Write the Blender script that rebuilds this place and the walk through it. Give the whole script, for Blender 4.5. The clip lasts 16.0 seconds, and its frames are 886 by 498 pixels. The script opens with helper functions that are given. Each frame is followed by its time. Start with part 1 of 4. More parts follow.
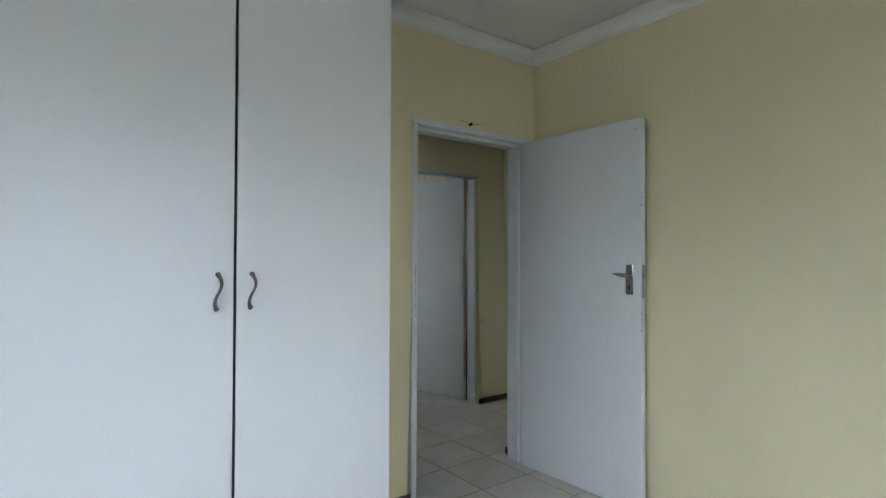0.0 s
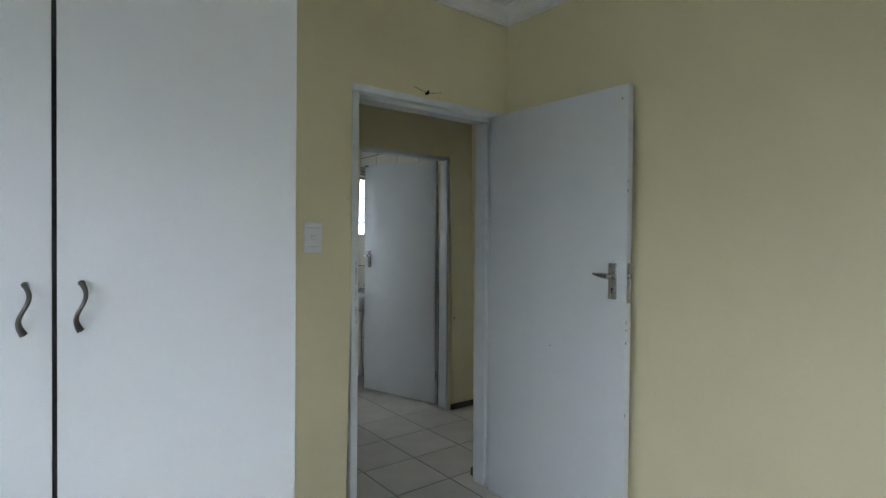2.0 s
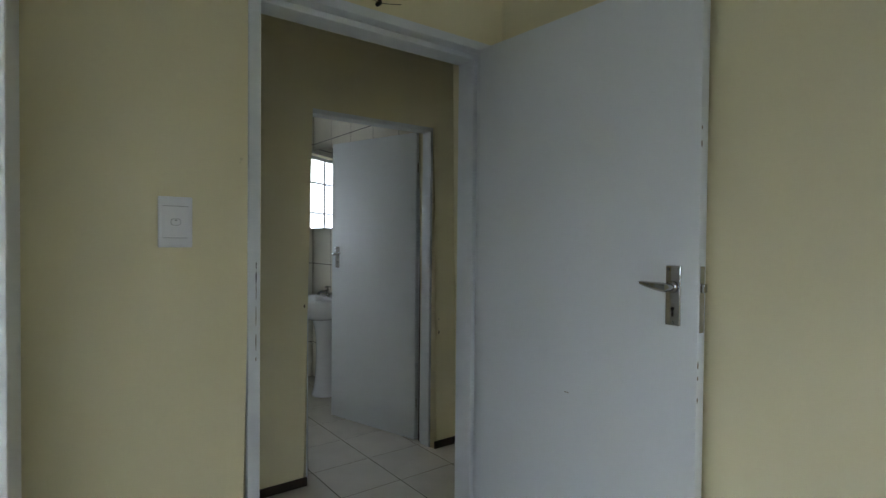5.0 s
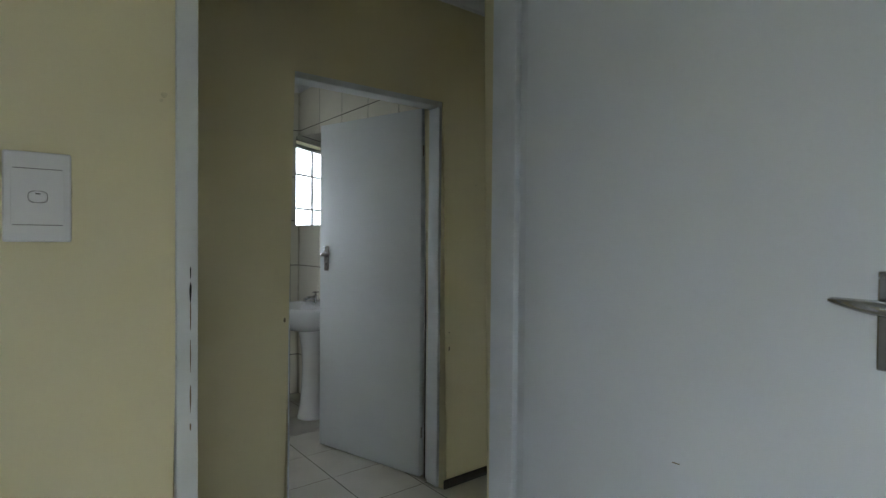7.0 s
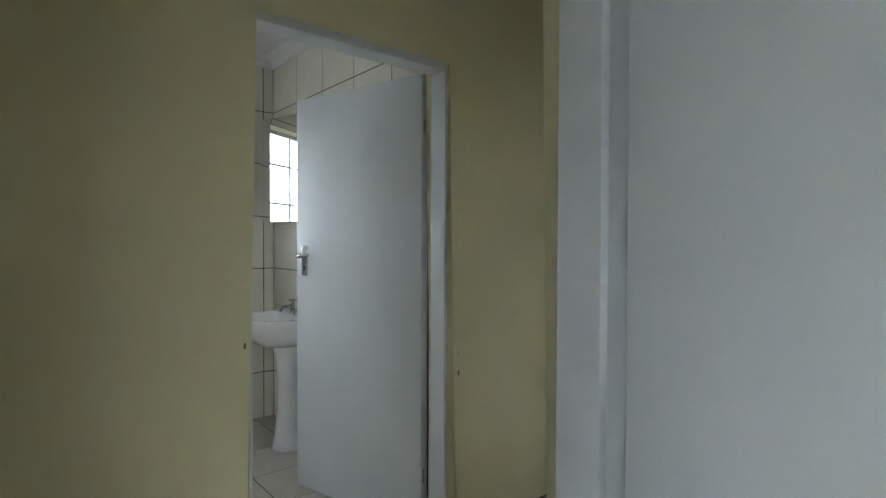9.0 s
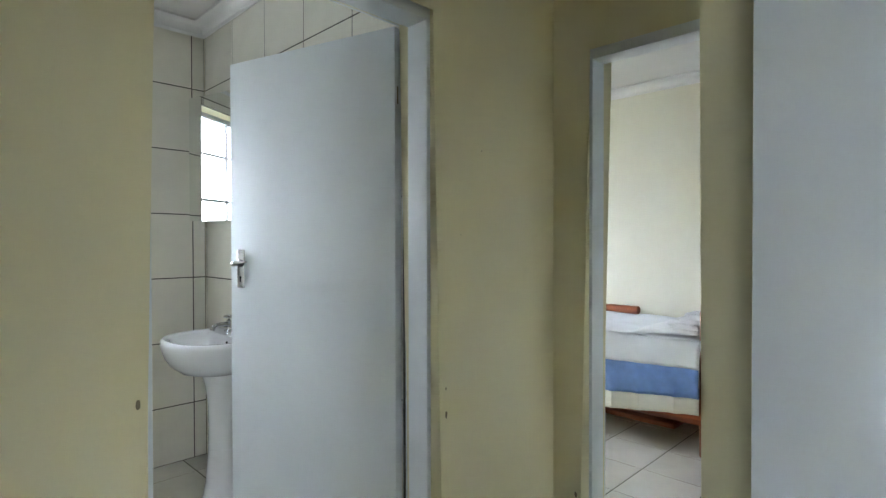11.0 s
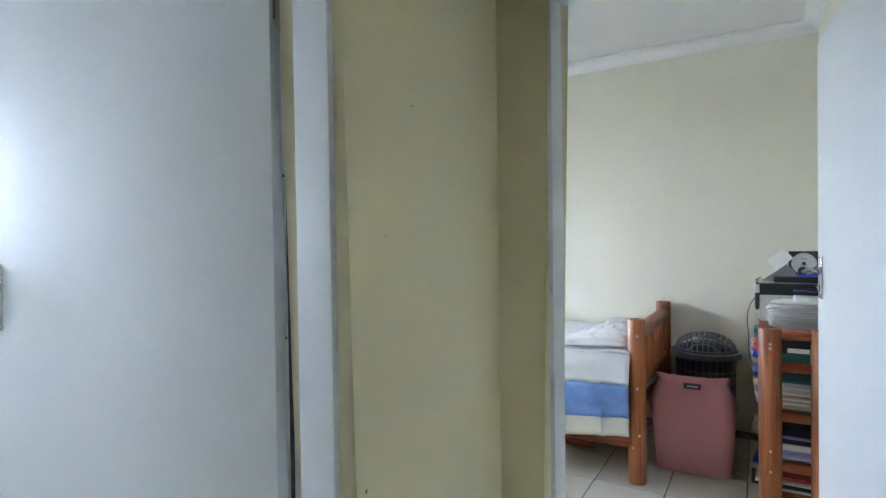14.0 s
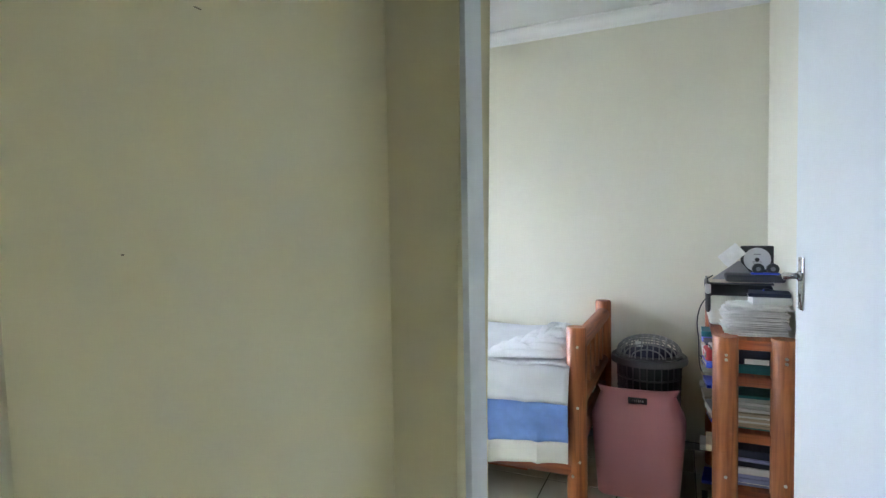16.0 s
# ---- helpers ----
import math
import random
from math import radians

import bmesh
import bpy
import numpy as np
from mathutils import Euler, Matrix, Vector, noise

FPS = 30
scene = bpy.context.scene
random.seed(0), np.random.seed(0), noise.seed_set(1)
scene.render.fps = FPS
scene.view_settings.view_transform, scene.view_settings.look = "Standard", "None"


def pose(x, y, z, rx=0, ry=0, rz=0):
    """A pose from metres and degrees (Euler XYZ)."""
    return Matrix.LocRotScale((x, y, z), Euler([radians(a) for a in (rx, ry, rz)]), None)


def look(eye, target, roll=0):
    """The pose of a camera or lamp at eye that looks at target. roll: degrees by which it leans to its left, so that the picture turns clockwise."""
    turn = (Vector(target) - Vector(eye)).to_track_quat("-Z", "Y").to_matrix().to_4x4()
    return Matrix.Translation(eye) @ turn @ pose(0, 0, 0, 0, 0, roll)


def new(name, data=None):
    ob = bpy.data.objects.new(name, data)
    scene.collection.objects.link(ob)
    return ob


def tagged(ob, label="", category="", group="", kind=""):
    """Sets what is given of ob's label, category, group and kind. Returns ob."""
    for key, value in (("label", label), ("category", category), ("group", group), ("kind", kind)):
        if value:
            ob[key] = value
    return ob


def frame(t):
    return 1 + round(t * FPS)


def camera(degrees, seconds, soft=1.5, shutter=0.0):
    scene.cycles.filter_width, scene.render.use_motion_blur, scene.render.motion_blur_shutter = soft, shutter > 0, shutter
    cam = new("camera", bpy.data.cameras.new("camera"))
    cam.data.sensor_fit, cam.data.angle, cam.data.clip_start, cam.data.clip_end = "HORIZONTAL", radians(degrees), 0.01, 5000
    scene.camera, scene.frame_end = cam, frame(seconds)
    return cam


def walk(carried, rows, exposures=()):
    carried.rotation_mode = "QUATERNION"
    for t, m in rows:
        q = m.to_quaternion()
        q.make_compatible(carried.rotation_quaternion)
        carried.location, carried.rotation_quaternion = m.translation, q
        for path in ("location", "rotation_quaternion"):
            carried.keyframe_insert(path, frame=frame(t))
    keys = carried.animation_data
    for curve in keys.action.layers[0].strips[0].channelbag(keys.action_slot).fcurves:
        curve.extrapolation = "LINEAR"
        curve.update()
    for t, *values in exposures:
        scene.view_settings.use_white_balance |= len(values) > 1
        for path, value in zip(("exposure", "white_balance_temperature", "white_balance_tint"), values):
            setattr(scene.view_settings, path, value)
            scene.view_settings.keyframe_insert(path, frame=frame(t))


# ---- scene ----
cam = camera(79.7, 16.0, 1.4)
PATH = [
    (0, (-2.419, -2.386, 1.318), (-1.21, -0.793, 1.346), 0.2),
    (0.5, (-2.307, -2.321, 1.336), (-1.098, -0.727, 1.36), 0.4),
    (1, (-2.19, -2.261, 1.342), (-0.981, -0.668, 1.37), 0.5),
    (1.5, (-2.079, -2.201, 1.357), (-0.864, -0.612, 1.367), 0.3),
    (2, (-1.944, -2.137, 1.367), (-0.725, -0.551, 1.337), 0.5),
    (2.5, (-1.827, -2.069, 1.363), (-0.613, -0.48, 1.325), 0.4),
    (3, (-1.715, -1.961, 1.356), (-0.503, -0.37, 1.317), 0.4),
    (3.5, (-1.611, -1.848, 1.358), (-0.4, -0.257, 1.321), 0.4),
    (4, (-1.511, -1.738, 1.355), (-0.302, -0.146, 1.314), 0.5),
    (4.2, (-1.454, -1.693, 1.349), (-0.255, -0.093, 1.312), 0.6),
    (6.5, (-1.085, -1.12, 1.333), (0.144, 0.458, 1.298), 0.5),
    (7, (-1.018, -0.976, 1.321), (0.218, 0.596, 1.287), 0.5),
    (7.5, (-0.953, -0.812, 1.346), (0.304, 0.743, 1.297), 0.3),
    (8, (-0.881, -0.716, 1.336), (0.374, 0.841, 1.288), 0.3),
    (10.3, (-0.57, -0.115, 1.297), (0.798, 1.344, 1.277), 0.0),
    (10.5, (-0.542, -0.076, 1.303), (0.841, 1.369, 1.279), 0.0),
    (11, (-0.483, 0.004, 1.305), (0.938, 1.411, 1.281), -0.1),
    (11.5, (-0.422, 0.11, 1.311), (1.044, 1.47, 1.287), -0.2),
    (12, (-0.368, 0.224, 1.319), (1.16, 1.514, 1.289), -0.3),
    (12.5, (-0.319, 0.3, 1.308), (1.273, 1.51, 1.28), -0.4),
    (13, (-0.248, 0.404, 1.304), (1.393, 1.545, 1.277), -0.5),
    (13.5, (-0.157, 0.502, 1.315), (1.529, 1.578, 1.288), -0.7),
    (14, (-0.062, 0.542, 1.32), (1.654, 1.569, 1.29), -0.8),
    (14.5, (0.066, 0.593, 1.333), (1.815, 1.563, 1.299), -0.9),
    (15, (0.192, 0.64, 1.34), (1.973, 1.548, 1.301), -1.0),
    (15.5, (0.31, 0.675, 1.353), (2.12, 1.523, 1.288), -1.3),
    (16, (0.451, 0.677, 1.354), (2.274, 1.496, 1.272), -1.0),
]
EXPO = [(0, -0.74, 6440, 14), (1.5, -0.84, 6440, 14), (4, -1.07, 6490, 13), (6.5, -1.01, 6620, 12.5), (8, -0.60, 6620, 12), (10.5, 0.25, 6520, 12.5), (12.5, 0.66, 6120, 14.5), (14, 0.62, 6010, 15.5), (16, 0.67, 6110, 15.5)]
walk(cam, [(t, look(eye, target, roll)) for t, eye, target, roll in PATH], EXPO)

# ---------------- world, daylight, exposure ----------------
world = bpy.data.worlds.new("world")
scene.world = world
world.use_nodes = True
wn = world.node_tree
sky = wn.nodes.new("ShaderNodeTexSky")
sky.sky_type = "NISHITA"
sky.sun_disc = False
sky.sun_elevation, sky.sun_rotation = radians(50), radians(200)
sky.air_density, sky.dust_density = 1.0, 3.0
wn.links.new(sky.outputs[0], wn.nodes["Background"].inputs[0])
wn.nodes["Background"].inputs[1].default_value = 0.14
sun = new("sun", bpy.data.lights.new("sun", "SUN"))
sun.data.energy, sun.data.angle, sun.data.color = 0.8, radians(14), (1.0, 0.96, 0.9)
sun.matrix_world = look((0, 0, 0), (0.35, 0.62, -0.85))


SKY_GLOW = 21.0   # the overcast sky seen through the windows

# ---------------- materials ----------------
def material(name, color, rough=0.5, metal=0.0, var=0.06, scale=6.0, bump=0.05, bump_scale=120.0, coat=0.0, island=0.0, spec=0.5):
    m = bpy.data.materials.new(name)
    m.use_nodes = True
    nt = m.node_tree
    b = nt.nodes["Principled BSDF"]
    b.inputs["Roughness"].default_value, b.inputs["Metallic"].default_value = rough, metal
    b.inputs["Coat Weight"].default_value = coat
    b.inputs["Specular IOR Level"].default_value = spec
    geo = nt.nodes.new("ShaderNodeTexCoord")
    n1 = nt.nodes.new("ShaderNodeTexNoise")
    n1.inputs["Scale"].default_value, n1.inputs["Detail"].default_value = scale, 5
    n2 = nt.nodes.new("ShaderNodeTexNoise")
    n2.inputs["Scale"].default_value, n2.inputs["Detail"].default_value = bump_scale, 3
    nt.links.new(geo.outputs["Object"], n1.inputs["Vector"])
    nt.links.new(geo.outputs["Object"], n2.inputs["Vector"])
    hsv = nt.nodes.new("ShaderNodeHueSaturation")
    hsv.inputs["Color"].default_value = (*color, 1)
    mr = nt.nodes.new("ShaderNodeMapRange")
    mr.inputs["From Min"].default_value, mr.inputs["From Max"].default_value = 0.3, 0.7
    mr.inputs["To Min"].default_value, mr.inputs["To Max"].default_value = 1 - var, 1 + var
    nt.links.new(n1.outputs["Fac"], mr.inputs["Value"])
    value = mr.outputs[0]
    if island:
        info = nt.nodes.new("ShaderNodeObjectInfo")
        mi = nt.nodes.new("ShaderNodeMapRange")
        mi.inputs["To Min"].default_value, mi.inputs["To Max"].default_value = 1 - island, 1 + island
        nt.links.new(info.outputs["Random"], mi.inputs["Value"])
        mul = nt.nodes.new("ShaderNodeMath")
        mul.operation = "MULTIPLY"
        nt.links.new(value, mul.inputs[0])
        nt.links.new(mi.outputs[0], mul.inputs[1])
        value = mul.outputs[0]
    nt.links.new(value, hsv.inputs["Value"])
    nt.links.new(hsv.outputs[0], b.inputs["Base Color"])
    mrr = nt.nodes.new("ShaderNodeMapRange")
    mrr.inputs["To Min"].default_value, mrr.inputs["To Max"].default_value = max(rough - 0.08, 0.03), min(rough + 0.08, 1)
    nt.links.new(n1.outputs["Fac"], mrr.inputs["Value"])
    nt.links.new(mrr.outputs[0], b.inputs["Roughness"])
    bp = nt.nodes.new("ShaderNodeBump")
    bp.inputs["Strength"].default_value, bp.inputs["Distance"].default_value = bump, 0.004
    nt.links.new(n2.outputs["Fac"], bp.inputs["Height"])
    nt.links.new(bp.outputs[0], b.inputs["Normal"])
    return m


def wood_material(name, dark, light, rough=0.5, along="Z"):
    """Varnished pine: stretched noise for grain, knots at a larger scale."""
    m = material(name, light, rough, var=0.1, coat=0.12)
    nt = m.node_tree
    b = nt.nodes["Principled BSDF"]
    tc = nt.nodes.new("ShaderNodeTexCoord")
    mp = nt.nodes.new("ShaderNodeMapping")
    mp.inputs["Scale"].default_value = {"X": (2, 30, 30), "Y": (30, 2, 30), "Z": (30, 30, 2)}[along]
    n = nt.nodes.new("ShaderNodeTexNoise")
    n.inputs["Scale"].default_value, n.inputs["Detail"].default_value, n.inputs["Distortion"].default_value = 1.2, 6, 1.2
    ramp = nt.nodes.new("ShaderNodeValToRGB")
    ramp.color_ramp.elements[0].position, ramp.color_ramp.elements[1].position = 0.32, 0.68
    ramp.color_ramp.elements[0].color, ramp.color_ramp.elements[1].color = (*dark, 1), (*light, 1)
    nt.links.new(tc.outputs["Object"], mp.inputs["Vector"])
    nt.links.new(mp.outputs[0], n.inputs["Vector"])
    nt.links.new(n.outputs["Fac"], ramp.inputs[0])
    nt.links.new(ramp.outputs[0], b.inputs["Base Color"])
    return m


M_WALL = material("cream_wall_paint", (0.728, 0.664, 0.437), 0.42, var=0.035, scale=1.6, bump=0.12, bump_scale=60)
# same cream paint, with the second bedroom's whiter light put into the colour
M_WALL_PALED = material("cream_wall_paint_whiter_lit", (0.735, 0.708, 0.595), 0.42, var=0.035, scale=1.6, bump=0.12, bump_scale=60)
M_CEIL = material("white_ceiling_paint", (0.71, 0.71, 0.69), 0.7, var=0.03, scale=2)
M_CORN = material("white_cornice_plaster", (0.80, 0.80, 0.79), 0.65, var=0.02)
M_DOOR = material("white_door_enamel", (0.720, 0.76, 0.772), 0.43, var=0.02, scale=3, bump=0.05, bump_scale=35)
M_FRAME = material("white_frame_enamel", (0.705, 0.74, 0.752), 0.52, var=0.04, scale=9, bump=0.06, bump_scale=40)
M_CUP = material("white_melamine", (0.79, 0.82, 0.835), 0.38, var=0.015, scale=3, bump=0.02, bump_scale=200)
M_TILE = material("cream_floor_tile", (0.57, 0.545, 0.475), 0.22, var=0.05, scale=5, bump=0.02, island=0.04)
M_GROUT = material("dark_floor_grout", (0.10, 0.085, 0.07), 0.9, var=0.2, scale=20)
M_WTILE = material("cream_wall_tile", (0.78, 0.75, 0.65), 0.2, var=0.03, scale=4, bump=0.01, island=0.025)
M_WGROUT = material("grey_wall_grout", (0.08, 0.068, 0.058), 0.9, var=0.2, scale=20)
M_SKIRT = material("dark_skirting_wood", (0.045, 0.03, 0.022), 0.4, var=0.25, scale=12)
M_CHROME = material("brushed_chrome", (0.50, 0.50, 0.51), 0.13, 1.0, var=0.05, scale=30)
M_PEWTER = material("dark_pewter", (0.16, 0.15, 0.145), 0.35, 1.0, var=0.15, scale=40)
M_BLACK = material("black_and_gap_shade", (0.012, 0.012, 0.012), 0.8)
M_SWITCH = material("white_switch_plastic", (0.8, 0.81, 0.83), 0.3, var=0.01)
M_CHIP = material("bare_plaster_chip", (0.22, 0.18, 0.12), 0.9, var=0.2, scale=60)
M_CERAMIC = material("white_ceramic", (0.85, 0.86, 0.87), 0.1, var=0.01, coat=0.5)
M_PINE = wood_material("varnished_pine", (0.19, 0.050, 0.013), (0.40, 0.128, 0.034))
M_PINE_X = wood_material("varnished_pine_along_x", (0.18, 0.042, 0.012), (0.36, 0.100, 0.028), along="X")
M_PINE_Y = wood_material("varnished_pine_along_y", (0.19, 0.042, 0.011), (0.37, 0.094, 0.024), along="Y")
M_PINK = material("pink_plastic", (0.50, 0.20, 0.215), 0.42, var=0.03, bump=0.03, bump_scale=200)
M_DARKPL = material("dark_grey_plastic", (0.032, 0.033, 0.038), 0.4)
M_GREYPL = material("grey_plastic", (0.26, 0.26, 0.27), 0.45)
M_SHEET = material("white_cotton", (0.74, 0.76, 0.80), 0.9, var=0.04, bump=0.3, bump_scale=220)
M_TOWEL = material("white_towelling", (0.78, 0.79, 0.82), 0.95, var=0.05, bump=0.8, bump_scale=260)
M_BLUE = material("blue_cotton_band", (0.17, 0.29, 0.62), 0.9, var=0.12, scale=12, bump=0.3, bump_scale=220)
M_CREAMCLOTH = material("cream_cotton_band", (0.66, 0.65, 0.58), 0.9, var=0.05, bump=0.3, bump_scale=220)
M_PAPER = material("white_paper", (0.78, 0.78, 0.77), 0.8, var=0.06, scale=30, island=0.08)
M_PALE = material("pale_grey_plastic", (0.62, 0.64, 0.62), 0.4)
M_CREAMPL = material("cream_plastic", (0.76, 0.75, 0.68), 0.4, var=0.02)
M_NAVY = material("navy_cover", (0.02, 0.025, 0.06), 0.5)
M_TEAL = material("teal_cover", (0.03, 0.20, 0.22), 0.5)
M_RED = material("red_cover", (0.45, 0.03, 0.03), 0.5)
M_BEIGE = material("beige_paper", (0.55, 0.47, 0.36), 0.8, var=0.1, scale=40)
M_LILAC = material("lilac_paper", (0.30, 0.33, 0.60), 0.7)
M_BLUEPL = material("bright_blue_plastic", (0.03, 0.08, 0.65), 0.4)
M_SILVER = material("silver_disc", (0.72, 0.72, 0.74), 0.35, 0.35)
M_ZINC = material("galvanised_bolt", (0.55, 0.52, 0.47), 0.5, 0.3, var=0.1)
M_STEEL = material("white_window_steel", (0.75, 0.76, 0.76), 0.4)
M_MIRROR = bpy.data.materials.new("mirror_glass")
M_MIRROR.use_nodes = True
M_MIRROR.node_tree.nodes["Principled BSDF"].inputs["Metallic"].default_value = 1.0
M_MIRROR.node_tree.nodes["Principled BSDF"].inputs["Roughness"].default_value = 0.02
M_MIRROR.node_tree.nodes["Principled BSDF"].inputs["Base Color"].default_value = (0.9, 0.92, 0.91, 1)
M_GLASS = bpy.data.materials.new("window_glass")
M_GLASS.use_nodes = True
M_GLASS.node_tree.nodes["Principled BSDF"].inputs["Transmission Weight"].default_value = 1.0
M_GLASS.node_tree.nodes["Principled BSDF"].inputs["Roughness"].default_value = 0.0
M_GLASS.node_tree.nodes["Principled BSDF"].inputs["IOR"].default_value = 1.45


def sky_backdrop(name, strength):
    m = bpy.data.materials.new(name)
    m.use_nodes = True
    b = m.node_tree.nodes["Principled BSDF"]
    b.inputs["Base Color"].default_value = (0.8, 0.8, 0.8, 1)
    b.inputs["Emission Color"].default_value = (0.80, 0.92, 1.08, 1)
    b.inputs["Emission Strength"].default_value = strength
    return m


M_SKY = sky_backdrop("overcast_sky_backdrop", SKY_GLOW)
M_SKY_SUN = sky_backdrop("overcast_sky_on_the_sunny_side", SKY_GLOW * 1.32)


# ---------------- mesh helpers ----------------
def box(bm, x0, x1, y0, y1, z0, z1, bevel=0.0, seg=2, m=None):
    co = [(x, y, z) for x in (x0, x1) for y in (y0, y1) for z in (z0, z1)]
    v = [bm.verts.new(c) for c in co]
    fs = [bm.faces.new([v[i] for i in q]) for q in ((0, 1, 3, 2), (4, 6, 7, 5), (0, 4, 5, 1), (2, 3, 7, 6), (0, 2, 6, 4), (1, 5, 7, 3))]
    if m is not None:
        for a in v:
            a.co = m @ a.co
    if bevel:
        es = list({e for f in fs for e in f.edges})
        bmesh.ops.bevel(bm, geom=es, offset=bevel, segments=seg, profile=0.5, affect="EDGES")
    return bm


def tube(bm, points, radii, sides=12, cap=True, flat=1.0):
    """A round bar through points, with a radius at each; flat squeezes it along its second axis."""
    rings = []
    pts = [Vector(p) for p in points]
    if not hasattr(radii, "__len__"):
        radii = [radii] * len(pts)
    ref = None
    for i, p in enumerate(pts):
        d = (pts[min(i + 1, len(pts) - 1)] - pts[max(i - 1, 0)]).normalized()
        if ref is None:
            ref = Vector((0, 0, 1)) if abs(d.z) < 0.9 else Vector((1, 0, 0))
        a = d.cross(ref).normalized()
        b = d.cross(a).normalized()
        ref = -b if ref.dot(b) < 0 else b
        rings.append([bm.verts.new(p + radii[i] * (math.cos(k * math.tau / sides) * a + flat * math.sin(k * math.tau / sides) * b)) for k in range(sides)])
    for r, s in zip(rings, rings[1:]):
        for k in range(sides):
            bm.faces.new((r[k], r[(k + 1) % sides], s[(k + 1) % sides], s[k]))
    if cap:
        bm.faces.new(rings[0][::-1])
        bm.faces.new(rings[-1])
    return bm


def lathe(bm, profile, centre=(0, 0, 0), sides=32, sx=1.0, sy=1.0):
    """Turns a list of (radius, z) about the upright axis through centre."""
    c = Vector(centre)
    rings = [[bm.verts.new(c + Vector((r * sx * math.cos(k * math.tau / sides), r * sy * math.sin(k * math.tau / sides), z))) for k in range(sides)] for r, z in profile]
    for r, s in zip(rings, rings[1:]):
        for k in range(sides):
            bm.faces.new((r[k], r[(k + 1) % sides], s[(k + 1) % sides], s[k]))
    if profile[0][0] > 1e-4:
        bm.faces.new(rings[0][::-1])
    if profile[-1][0] > 1e-4:
        bm.faces.new(rings[-1])
    return bm


def mesh(name, bm, mat, smooth=False):
    bmesh.ops.remove_doubles(bm, verts=bm.verts, dist=1e-6)
    bmesh.ops.recalc_face_normals(bm, faces=bm.faces)
    me = bpy.data.meshes.new(name)
    bm.to_mesh(me)
    bm.free()
    me.materials.append(mat)
    if smooth:
        me.shade_smooth()
        me.set_sharp_from_angle(angle=radians(40))
    return me


def part(name, bm, mat, parent=None, label="", smooth=True):
    ob = new(name, mesh(name, bm, mat, smooth))
    ob.parent = parent
    if label:
        tagged(ob, label)
    return ob


def thing(name, x, y, z, label, category, group="", kind="", turn=0.0):
    ob = new(name)
    ob.empty_display_size = 0.05
    ob.matrix_world = pose(x, y, z, 0, 0, turn)
    return tagged(ob, label, category, group, kind)


def setting(name, bm, mat, label, category, smooth=False):
    return tagged(part(name, bm, mat, None, "", smooth), label, category, "", "structure")


def plate(bm, outline, depth0, depth1, to_world, bevel=0.0, keep=None):
    """Extrudes an outline of (u, z) from depth0 to depth1; keep(u, z) picks the outline corners whose edges get rounded."""
    a = [bm.verts.new(to_world(u, depth0, z)) for u, z in outline]
    b = [bm.verts.new(to_world(u, depth1, z)) for u, z in outline]
    n = len(outline)
    bm.faces.new(a)
    bm.faces.new(b[::-1])
    edges = []
    for i in range(n):
        j = (i + 1) % n
        bm.faces.new((a[j], a[i], b[i], b[j]))
        if keep and keep(*outline[i]) and keep(*outline[j]):
            edges += [e for v, w in ((a[i], a[j]), (b[i], b[j])) for e in v.link_edges if e.other_vert(v) is w]
    if bevel and edges:
        bmesh.ops.bevel(bm, geom=edges, offset=bevel, segments=4, profile=0.5, affect="EDGES")
    return bm


# ---------------- the plan ----------------
CEIL = 2.63           # ceilings
CORN = 0.075          # cornice height
XR, YA = 0.135, -3.98     # bedroom A: right wall, window wall
XA = -3.35            # bedroom A: far left wall
YD0, YD1 = 0.0, 0.19  # wall between bedroom A and hall
YH0, YH1 = 1.21, 1.385  # wall between hall and bathroom
XE0, XE1 = 1.377, 1.55  # wall between hall and bedroom B
XB0, XB, YB = -1.05, 0.812, 3.346  # bathroom: left wall, basin wall, window wall
XF, YR, YW = 3.90, 0.235, 4.05   # bedroom B: far wall, right wall, window wall
XH = -3.65            # hall's closed end
HEAD = 2.075


def along_x(u, v, z):
    return (u, v, z)


def along_y(u, v, z):
    return (v, u, z)


def door_wall(name, u0, u1, v0, v1, a, b, axis, label, head=HEAD):
    out = [(u0, 0), (a, 0), (a, head), (b, head), (b, 0), (u1, 0), (u1, CEIL), (u0, CEIL)]
    bm = plate(bmesh.new(), out, v0, v1, axis, 0.022, lambda u, z: u in (a, b))
    return setting(name, bm, M_WALL, label, "wall", True)


def plain_wall(name, x0, x1, y0, y1, label="cream painted plaster wall", mat=None):
    return setting(name, box(bmesh.new(), x0, x1, y0, y1, 0, CEIL), mat or M_WALL, label, "wall")


def window_wall(name, u0, u1, v0, v1, a, b, s, h, axis, mat, label):
    bm = bmesh.new()
    for p, q, r, t in ((u0, a, 0, CEIL), (b, u1, 0, CEIL), (a, b, 0, s), (a, b, h, CEIL)):
        plate(bm, [(p, r), (q, r), (q, t), (p, t)], v0, v1, axis)
    return setting(name, bm, mat, label, "wall")


DA, DB = -0.822, 0.068
HA, HB = -0.134, 0.714
EA, EB = 0.252, 1.068
door_wall("wall_bedroom_hall", XH, XE0, YD0, YD1, DA, DB, along_x, "cream plaster wall with a doorway to the hall")
door_wall("wall_hall_bathroom", XH, XE0, YH0, YH1 - 0.012, HA, HB, along_x, "cream plaster wall with the bathroom doorway", 2.06)
door_wall("wall_hall_bedroom", YD0, YW, XE0, XE1, EA, EB, along_y, "cream plaster wall with the second bedroom doorway", 2.07)
plain_wall("wall_bedroom_right", XR, XR + 0.18, YA, YD0)
window_wall("wall_bedroom_left", YA - 0.2, YD0, XA - 0.15, XA, YA + 1.4, YA + 2.8, 0.72, 2.0, along_y, M_WALL, "cream plaster wall with a wide window")
